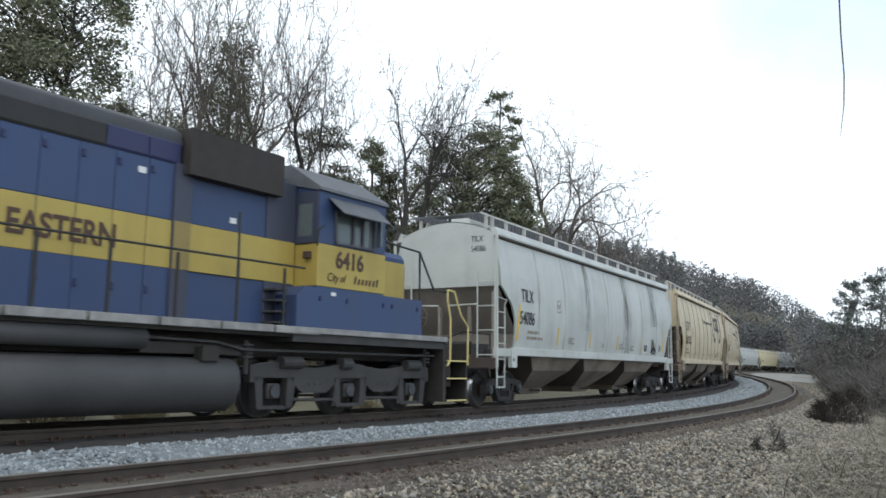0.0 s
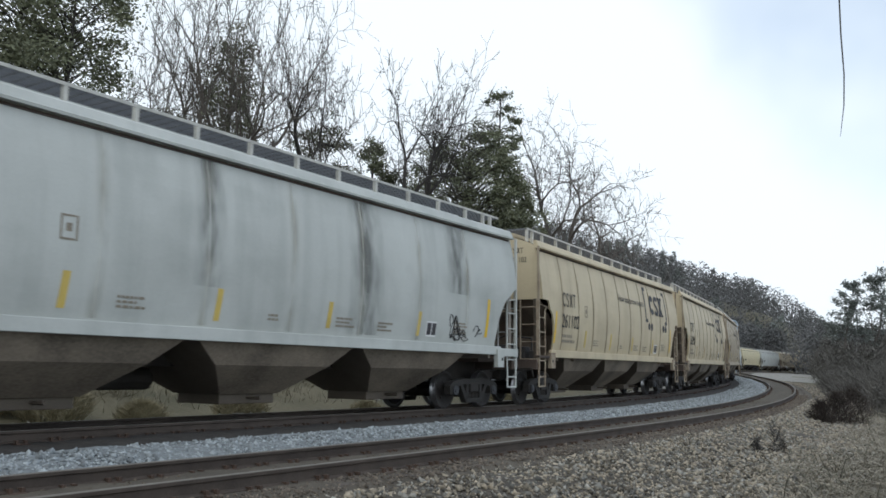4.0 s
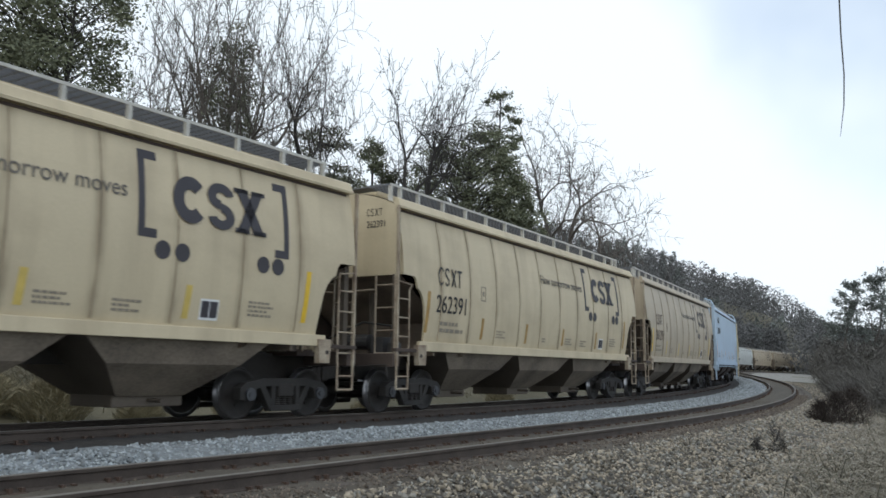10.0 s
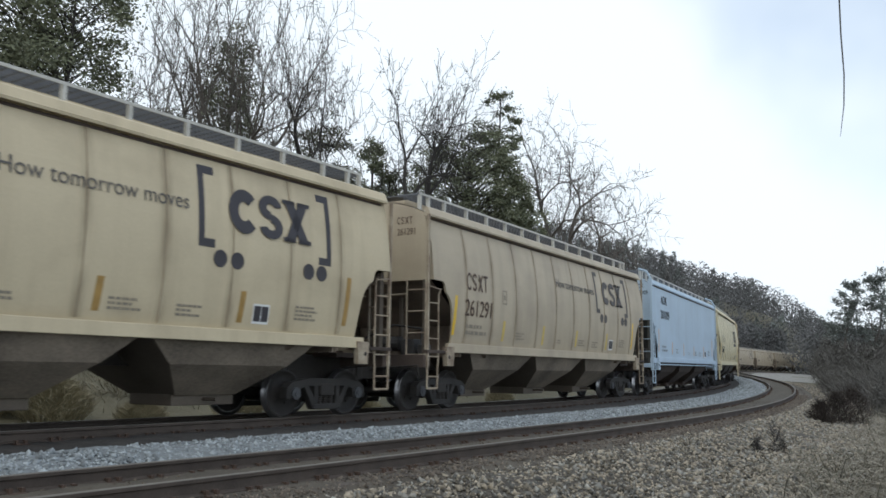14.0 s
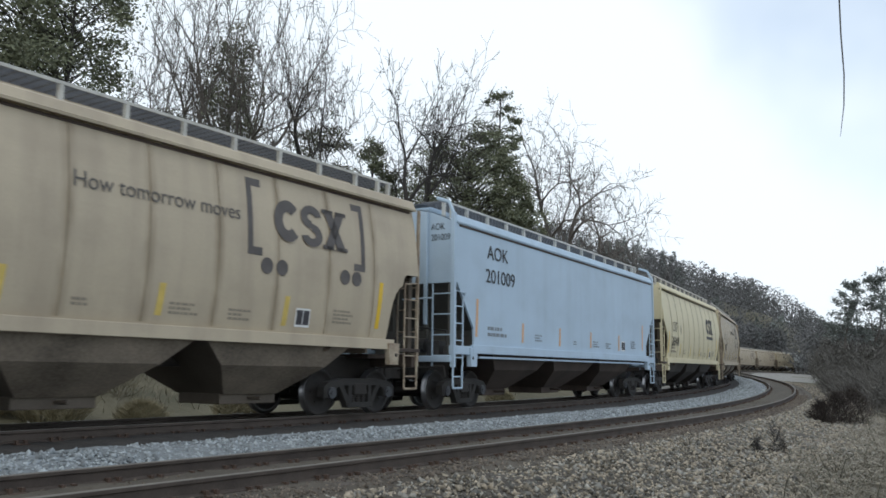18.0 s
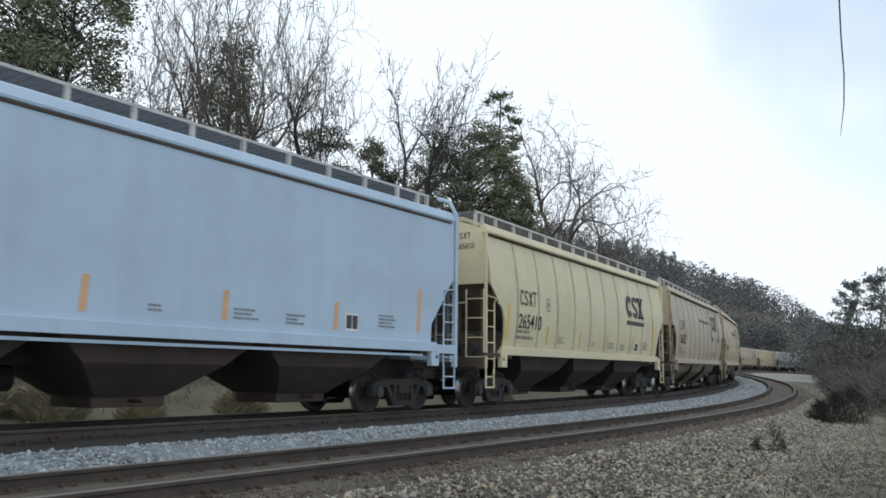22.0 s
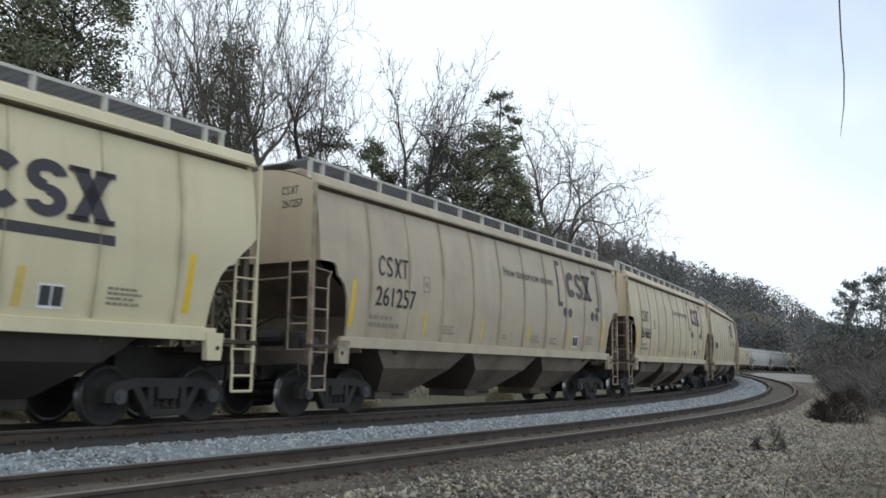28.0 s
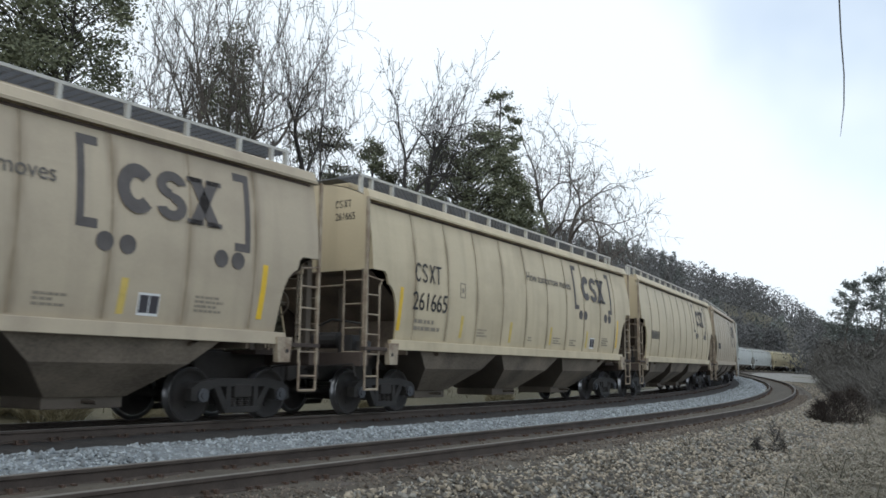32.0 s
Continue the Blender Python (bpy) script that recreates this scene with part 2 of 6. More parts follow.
def stain_film(name, colour, amount, hard=1.3):
    """A thin film of dirt that fades towards its strip's edges and breaks up along it."""
    m = bpy.data.materials.new(name)
    m.use_nodes = True
    n, l = m.node_tree.nodes, m.node_tree.links
    b = n["Principled BSDF"]
    b.inputs["Base Color"].default_value, b.inputs["Roughness"].default_value = (*colour, 1), 0.9
    tc, sep, mp, no = n.new("ShaderNodeTexCoord"), n.new("ShaderNodeSeparateXYZ"), n.new("ShaderNodeMapping"), n.new("ShaderNodeTexNoise")
    info, add = n.new("ShaderNodeObjectInfo"), n.new("ShaderNodeVectorMath")
    l.new(tc.outputs["Generated"], sep.inputs[0])
    mp.inputs["Scale"].default_value = (2.2, 1.0, 0.75)
    l.new(tc.outputs["Object"], mp.inputs[0])
    add.operation = "ADD"
    l.new(mp.outputs[0], add.inputs[0])
    l.new(info.outputs["Random"], add.inputs[1])
    no.inputs["Scale"].default_value, no.inputs["Detail"].default_value = 1.6, 5
    l.new(add.outputs[0], no.inputs["Vector"])

    def calc(op, a, v):
        k = n.new("ShaderNodeMath")
        k.operation = op
        l.new(a, k.inputs[0])
        if isinstance(v, (int, float)):
            k.inputs[1].default_value = v
        else:
            l.new(v, k.inputs[1])
        return k.outputs[0]

    tri = calc("PINGPONG", sep.outputs["X"], 0.5)
    tri = calc("POWER", calc("MULTIPLY", tri, 2.0), hard)
    patch = n.new("ShaderNodeMapRange")
    for key, v in (("From Min", 0.36), ("From Max", 0.66), ("To Max", amount)):
        patch.inputs[key].default_value = v
    l.new(no.outputs["Fac"], patch.inputs["Value"])
    l.new(calc("MULTIPLY", tri, patch.outputs[0]), b.inputs["Alpha"])
    return m


SEAM_STAIN = stain_film("brown_seam_dirt", (0.22, 0.17, 0.11), 0.45)
GREY_STAIN = stain_film("grey_water_stain", (0.17, 0.175, 0.165), 0.75, 1.0)
FAINT_STAIN = stain_film("faint_sheet_dirt", (0.30, 0.26, 0.17), 0.4)


# ---- mesh tools ----
def flat(bm, smooth=False):
    bmesh.ops.recalc_face_normals(bm, faces=bm.faces)
    for f in bm.faces:
        f.smooth = smooth
    return bm


def mesh_of(name, bm, materials):
    me = bpy.data.meshes.new(name)
    bm.to_mesh(me)
    bm.free()
    for m in materials if isinstance(materials, (list, tuple)) else [materials]:
        me.materials.append(m)
    return me


def part(name, bm, materials, parent, label=""):
    ob = new(name, mesh_of(name, bm, materials))
    ob.parent = parent
    return tagged(ob, label)


def put(name, me, parent, m=None, label=""):
    """A part that shares the mesh me."""
    ob = new(name, me)
    ob.parent = parent
    if m is not None:
        ob.matrix_basis = m
    return tagged(ob, label)


def box(bm, x0, x1, y0, y1, z0, z1, bevel=0.0, slot=0):
    r = bmesh.ops.create_cube(bm, size=1, matrix=Matrix.LocRotScale(((x0 + x1) / 2, (y0 + y1) / 2, (z0 + z1) / 2), None, (abs(x1 - x0), abs(y1 - y0), abs(z1 - z0))))
    fs = {f for v in r["verts"] for f in v.link_faces}
    for f in fs:
        f.material_index = slot
    if bevel:
        es = {e for f in fs for e in f.edges}
        bmesh.ops.bevel(bm, geom=list(es), offset=bevel, segments=2, affect="EDGES", profile=0.6)
    return bm


def tube(bm, a, b, r, sides=6, r2=None, slot=0, caps=True):
    a, b = Vector(a), Vector(b)
    d = b - a
    m = Matrix.Translation((a + b) / 2) @ d.to_track_quat("Z", "Y").to_matrix().to_4x4()
    k = bmesh.ops.create_cone(bm, cap_ends=caps, segments=sides, radius1=r, radius2=r if r2 is None else r2, depth=d.length, matrix=m)
    for f in {f for v in k["verts"] for f in v.link_faces}:
        f.material_index = slot
    return bm


def pipe(bm, points, r, sides=6):
    for a, b in zip(points[:-1], points[1:]):
        tube(bm, a, b, r, sides)
    return bm


def prism(bm, outline, y0, y1, slot=0):
    """An outline in x and z, made solid from y0 to y1."""
    a = [bm.verts.new((x, y0, z)) for x, z in outline]
    b = [bm.verts.new((x, y1, z)) for x, z in outline]
    fs = [bm.faces.new(a), bm.faces.new(b[::-1])]
    for i in range(len(a)):
        j = (i + 1) % len(a)
        fs.append(bm.faces.new((a[j], a[i], b[i], b[j])))
    for f in fs:
        f.material_index = slot
    return bm


def loft(bm, rings, closed=True, caps=False, slot=0):
    vs = [[bm.verts.new(p) for p in r] for r in rings]
    n = len(vs[0])
    for a, b in zip(vs[:-1], vs[1:]):
        for i in range(n if closed else n - 1):
            j = (i + 1) % n
            f = bm.faces.new((a[i], a[j], b[j], b[i]))
            f.material_index = slot
    if caps:
        bm.faces.new(vs[0][::-1]).material_index = slot
        bm.faces.new(vs[-1]).material_index = slot
    return bm


def words(name, text, size, mat, parent, m, squeeze=1.0, shear=0.0, label="", bold=0.0):
    """Flat lettering, a few millimetres thick, whose text starts at the pose m and runs along its x."""
    cu = bpy.data.curves.new(name, "FONT")
    cu.body, cu.size, cu.extrude, cu.shear, cu.offset = text, size, 0.002, shear, bold
    tmp = bpy.data.objects.new(name, cu)
    scene.collection.objects.link(tmp)
    bpy.context.view_layer.update()
    me = bpy.data.meshes.new_from_object(tmp.evaluated_get(bpy.context.evaluated_depsgraph_get()))
    bpy.data.objects.remove(tmp)
    bpy.data.curves.remove(cu)
    me.transform(Matrix.Diagonal((squeeze, 1, 1, 1)))
    me.materials.clear()
    me.materials.append(mat)
    return put(name, me, parent, m, label)


# ---- ground and tracks ----
rng = np.random.default_rng(7)


def smooth(a, b, v):
    t = np.clip((v - a) / (b - a), 0, 1)
    return t * t * (3 - 2 * t)


BANK_LAT = [-400, -120, -60, -30, -14, -7, -4.5, 6.9, 8.0, 10.0, 14, 22, 60, 200]
BANK_Z = [16, 12, 8.0, 3.2, 0.5, -0.35, -0.75, -0.75, -0.62, -0.45, -0.40, -0.2, 0.4, 1.5]
_pts = np.stack([LINE_X, LINE_Y], 1)[::4]


def nearest(x, y):
    """Along and across the line of the tracks, for arrays of places."""
    s = np.empty(len(x))
    lat = np.empty(len(x))
    for i in range(0, len(x), 4000):
        d = np.hypot(x[i:i + 4000, None] - _pts[None, :, 0], y[i:i + 4000, None] - _pts[None, :, 1])
        j = np.argmin(d, 1)
        th = LINE_T[::4][j]
        dx, dy = x[i:i + 4000] - _pts[j, 0], y[i:i + 4000] - _pts[j, 1]
        lat[i:i + 4000] = np.where((dx * np.sin(th) - dy * np.cos(th)) > 0, 1, -1) * d[np.arange(len(j)), j]
        s[i:i + 4000] = LINE_S[::4][j]
    return s, lat


def ground_height(x, y):
    x, y = np.atleast_1d(np.asarray(x, float)), np.atleast_1d(np.asarray(y, float))
    s, lat = nearest(x, y)
    h = np.interp(lat, BANK_LAT, BANK_Z) * np.where(lat < -8, 0.35 + 0.65 * smooth(140, 40, s), 1) + GRADE * np.clip(s, -60, 240)
    ridge = np.interp(x, [-600, -200, 0, 60, 110, 165, 320, 900], [55, 50, 43.5, 33.5, 21, 9.5, 7, 12])
    h = h + ridge * smooth(225, 340, y + 0.12 * np.maximum(x, 0)) * smooth(4, 30, np.abs(lat))
    wob = np.sin(x * 0.31 + 1.3) * np.sin(y * 0.27) * 0.12 + np.sin(x * 1.7) * np.sin(y * 1.9 + 2) * 0.04
    return h + wob * smooth(6, 14, np.abs(lat - 2.5))


def axis(fine, reach):
    a = [0.0]
    d = fine
    while a[-1] < reach:
        a.append(a[-1] + d)
        d = d * 1.035 if a[-1] > 30 else d
    return np.array(sorted([-v for v in a[1:]] + a))


def build_ground():
    ax = axis(1.2, 2500)
    ay = axis(1.2, 2500) + 20
    gx, gy = np.meshgrid(ax, ay, indexing="ij")
    x, y = gx.ravel(), gy.ravel()
    z = ground_height(x, y)
    nx, ny = len(ax), len(ay)
    i = np.arange(nx * ny).reshape(nx, ny)
    faces = np.stack([i[:-1, :-1], i[1:, :-1], i[1:, 1:], i[:-1, 1:]], -1).reshape(-1, 4)
    me = bpy.data.meshes.new("ground")
    me.from_pydata(np.stack([x, y, z], 1).tolist(), [], faces.tolist())
    me.materials.append(SOIL)
    me.polygons.foreach_set("use_smooth", np.ones(len(me.polygons), bool))
    return tagged(new("ground", me), "brown winter ground with thin dry grass", "ground", kind="structure")


ground = build_ground()


def sweep(profile, s0, s1, step, place, closed=True, jitter=0.0):
    """A cross-section carried along the line; profile in (lat, z)."""
    ss = np.arange(s0, s1 + step / 2, step)
    bm = bmesh.new()
    rings = []
    for s in ss:
        rings.append([place(s, a + jitter * rng.normal(), b + jitter * rng.normal()) for a, b in profile])
    return loft(bm, rings, closed)


def bed(name, profile, s0, s1, step, mat, label, jitter=0.0):
    bm = sweep(profile, s0, s1, step, lambda s, a, b: level(s, a, b + GRADE * s), False, jitter)
    flat(bm, True)
    ob = new(name, mesh_of(name, bm, mat))
    return tagged(ob, label, "track bed", kind="structure")


# bed colour holds both dirt and the shade by the tie ends
bed("dark_bed", [(-4.9, -1.0), (-3.2, -0.62), (-2.2, -0.40), (-1.4, -0.37), (1.4, -0.23), (1.8, -0.26), (2.1, -0.32)], -70, 250, 0.5, BED_DARK, "dark dirty ballast under the train's track, coloured darker for shade", 0.012)
bed("far_shoulder", [(-5.4, -0.99), (-3.2, -0.585), (-2.3, -0.385), (-1.75, -0.362)], -70, 200, 0.5, DUST_BALLAST, "dusty grey ballast sloping away behind the train", 0.012)
bed("ballast_berm", [(1.75, -0.36), (2.05, -0.23), (2.5, -0.14), (3.2, -0.14), (4.0, -0.225), (4.7, -0.30)], -70, 250, 0.5, BALLAST, "pale grey crushed stone ballast heaped between the tracks", 0.012)
bed("track_dirt", [(3.75, -0.32), (3.95, -0.245), (4.3, -0.208), (5.1, -0.166), (6.0, -0.124), (6.5, -0.118), (6.75, -0.185)], -70, 250, 0.5, DIRT, "brown dirt packed between the ties of a track", 0.008)
bed("gravel_shoulder", [(6.55, -0.16), (7.2, -0.20), (8.0, -0.34), (9.0, -0.40), (10.2, -0.42), (11.5, -0.55)], -70, 160, 0.5, GRAVEL, "tan gravel shoulder beside the near track", 0.015)

bed("far_gravel", [(6.4, -0.20), (7.5, -0.30), (12.0, -0.34), (18.0, -0.28), (26.0, -0.30)], 96, 230, 1.0, DUST_BALLAST, "pale grey gravel flat beyond the bend", 0.02)

RAIL = [(-0.07, -0.172), (0.07, -0.172), (0.07, -0.160), (0.012, -0.14), (0.010, -0.05), (0.036, -0.040), (0.037, -0.006), (0.028, 0.0), (-0.028, 0.0), (-0.037, -0.006), (-0.036, -0.040), (-0.010, -0.05), (-0.012, -0.14), (-0.07, -0.160)]


def rail(parent, near, lat, s0, s1):
    bm = bmesh.new()
    rings = [[on_line(s, lat + a, b, near) for a, b in RAIL] for s in np.arange(s0, s1, 1.0)]
    loft(bm, rings, True, True)
    flat(bm)
    bm.faces.ensure_lookup_table()
    n = len(RAIL)
    for k, f in enumerate(bm.faces):
        if k < n * (len(rings) - 1) and k % n in (6, 7, 8):
            f.material_index = 1
    return part("rail", bm, [RAIL_SIDE, RAIL_TOP], parent)


def track(name, near, label):
    t = tagged(new(name), label, "railway track", kind="structure")
    for lat in (-0.753, 0.753):
        rail(t, near, lat, -70, 260)
    return t


near_track = track("track_1", True, "rusty running rails on weathered wooden ties, empty track")
train_track = track("track_2", False, "rails on dark wooden ties under the train")

# ---- rolling stock ----
def wheel_mesh(r, name="wheel"):
    """One wheel on its axle's end, turning about y, with its outer face towards -y."""
    bm = bmesh.new()
    prof = [(0.02, -0.060), (0.09, -0.058), (0.115, -0.03), (r * 0.55, 0.005), (r - 0.075, -0.012), (r - 0.060, -0.050), (r - 0.004, -0.055), (r, -0.045), (r + 0.002, 0.03), (r + 0.026, 0.042), (r + 0.024, 0.068), (r - 0.06, 0.072), (r * 0.5, 0.05), (0.09, 0.09), (0.07, 0.7)]
    n = 22
    rings = [[(a * math.cos(2 * math.pi * k / n), b, a * math.sin(2 * math.pi * k / n)) for k in range(n)] for a, b in prof]
    loft(bm, rings, True, True)
    flat(bm, True)
    for f in bm.faces:
        q = f.calc_center_median()
        d = math.hypot(q.x, q.z)
        if d > r - 0.03 and q.y > -0.052:
            f.material_index = 1
    for k in range(5):
        a = 2 * math.pi * k / 5
        tube(bm, (0.2 * math.cos(a), -0.01, 0.2 * math.sin(a)), (0.2 * math.cos(a), -0.03, 0.2 * math.sin(a)), 0.03, 8)
    return mesh_of(name, bm, [WHEEL_STEEL, TREAD])


WHEEL_R = 0.457
WHEEL = wheel_mesh(WHEEL_R)
SPIN = []          # wheels that turn


def wheel_pair(parent, x, me, r, near_y=-0.753):
    for side in (-1, 1):
        m = pose(x, side * 0.753, r, 0, 0, 0) if side < 0 else pose(x, 0.753, r, 0, 0, 180)
        w = put("wheel", me, parent, m)
        SPIN.append((w, m, r, side))


def side_frame_bm(y):
    bm = bmesh.new()
    a, b = (y - 0.09, y + 0.09)
    prism(bm, [(-1.12, 0.36), (-1.12, 0.56), (-0.98, 0.66), (-0.55, 0.73), (0.55, 0.73), (0.98, 0.66), (1.12, 0.56), (1.12, 0.36), (0.78, 0.36), (0.74, 0.54), (0.58, 0.59), (-0.58, 0.59), (-0.74, 0.54), (-0.78, 0.36)], a, b)
    for k in (-0.31, 0.31):
        box(bm, k - 0.05, k + 0.05, a + 0.01, b - 0.01, 0.2, 0.62)
    for k in (-0.62, 0.62):
        prism(bm, [(k * 0.95 - 0.07, 0.60), (k * 0.95 + 0.07, 0.60), (k * 0.50 + 0.07, 0.16), (k * 0.50 - 0.07, 0.16)], a + 0.01, b - 0.01)
    box(bm, -0.38, 0.38, a, b, 0.14, 0.25, 0.02)
    for k in (-0.895, 0.895):
        tube(bm, (k, y - 0.13 if y < 0 else y + 0.13, 0.45), (k, y, 0.45), 0.115, 14, slot=1)
        tube(bm, (k, y - 0.15 if y < 0 else y + 0.15, 0.45), (k, y, 0.45), 0.06, 8, slot=1)
    return flat(bm)


def spring_bm():
    rings = [[(q * math.cos(math.pi * k / 5), q * math.sin(math.pi * k / 5), z) for k in range(10)] for z, q in [(0.25 + 0.009 * j, 0.074 if j % 4 in (1, 2) else 0.055) for j in range(18)]]
    return flat(loft(bmesh.new(), rings, True, True))


TRUCK_ME = mesh_of("truck", flat(box(bmesh.new(), -0.2, 0.2, -1.13, 1.13, 0.40, 0.64, 0.03)), SOOT)
SIDE_FRAME_ME = [mesh_of("side_frame", side_frame_bm(y), [UNDER_GREY, BEARING]) for y in (-1.03, 1.03)]
BEAM_ME = mesh_of("brake_beam", flat(box(bmesh.new(), -0.06, 0.06, -0.9, 0.9, 0.28, 0.56, 0.02)), SOOT)
SPRING_ME = mesh_of("spring", spring_bm(), SOOT)

# how far the side is cut back from the car's end, from the top of the cut down
CUT = {
    "round": [(3.09, 0.0), (2.99, 0.16), (2.87, 0.31), (2.70, 0.57), (2.56, 0.69), (2.42, 0.78), (2.25, 0.87), (2.08, 0.92), (1.70, 0.97), (1.42, 0.98)],
    "step": [(2.94, 0.0), (2.93, 0.42), (2.86, 0.50), (2.68, 0.56), (2.63, 0.66), (2.50, 0.78), (2.30, 0.87), (2.00, 0.93), (1.70, 0.96), (1.42, 0.98)],
    "bevel": [(3.10, 0.0), (2.70, 0.42), (2.62, 0.46), (2.57, 0.60), (2.40, 0.74), (2.20, 0.83), (1.90, 0.90), (1.42, 0.93)],
    "slope": [(2.98, 0.0), (2.97, 0.06), (1.93, 0.88), (1.42, 0.90)],
}


def side_y(z, bulge=True):
    return 1.63 - 0.19 * ((z - 2.75) / 1.55) ** 2 if bulge else 1.56


def notch_x(z, cut, HALF):
    """How far the side reaches towards the car's end at the height z."""
    t = CUT[cut]
    return HALF - float(np.interp(-z, [-q[0] for q in t], [q[1] for q in t]))


def car_side(bm, sign, cut, bulge, HALF):
    zs = sorted({q[0] for q in CUT[cut]} | {1.42, 1.6, 1.85, 2.1, 2.35, 2.55, 2.8, 3.2, 3.4, 3.7, 4.0, 4.2, 4.42})
    outer, inner = [], []
    for z in zs:
        e = notch_x(z, cut, HALF)
        y = side_y(z, bulge)
        row = [-e] + list(np.linspace(1.06 - HALF, HALF - 1.06, 11)) + [e]
        outer.append([(x, sign * y, z) for x in row])
        inner.append([(x, sign * (y - 0.05), z) for x in row])
    loft(bm, outer, False)
    n = len(bm.faces)
    loft(bm, inner, False)
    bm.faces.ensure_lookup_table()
    # inner faces: grime colour, kept dark to paint in the recess's shade
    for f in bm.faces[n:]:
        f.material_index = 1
    for side in (0, -1):
        edge_o = [r[side] for r in outer]
        edge_i = [r[side] for r in inner]
        loft(bm, [edge_o, edge_i], False)
    return bm


def hopper_bay(bm, x, k):
    top, bot = 1.86, 0.44
    rings = []
    for z, hx, hy in ((1.40, top, 1.48), (0.95, 1.30, 1.26), (0.44, 0.66, 0.62)):
        hx = hx * k
        rings.append([(x - hx, -hy, z), (x + hx, -hy, z), (x + hx, hy, z), (x - hx, hy, z)])
    loft(bm, rings, True, True)
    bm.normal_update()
    # faces turned to ±y take a lighter brown: dust plus painted-in light
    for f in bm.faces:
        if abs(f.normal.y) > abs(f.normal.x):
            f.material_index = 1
    return bm


def ladder(bm, a, b, across, rungs, r=0.017, rail_r=0.022):
    """Two stiles from a down to b and their twins across, with rungs."""
    a, b, w = Vector(a), Vector(b), Vector(across)
    for o in (Vector(), w):
        tube(bm, a + o, b + o, rail_r, 5)
    for k in range(rungs):
        p = a.lerp(b, (k + 0.5) / rungs)
        tube(bm, p, p + w, r, 5)
    return bm


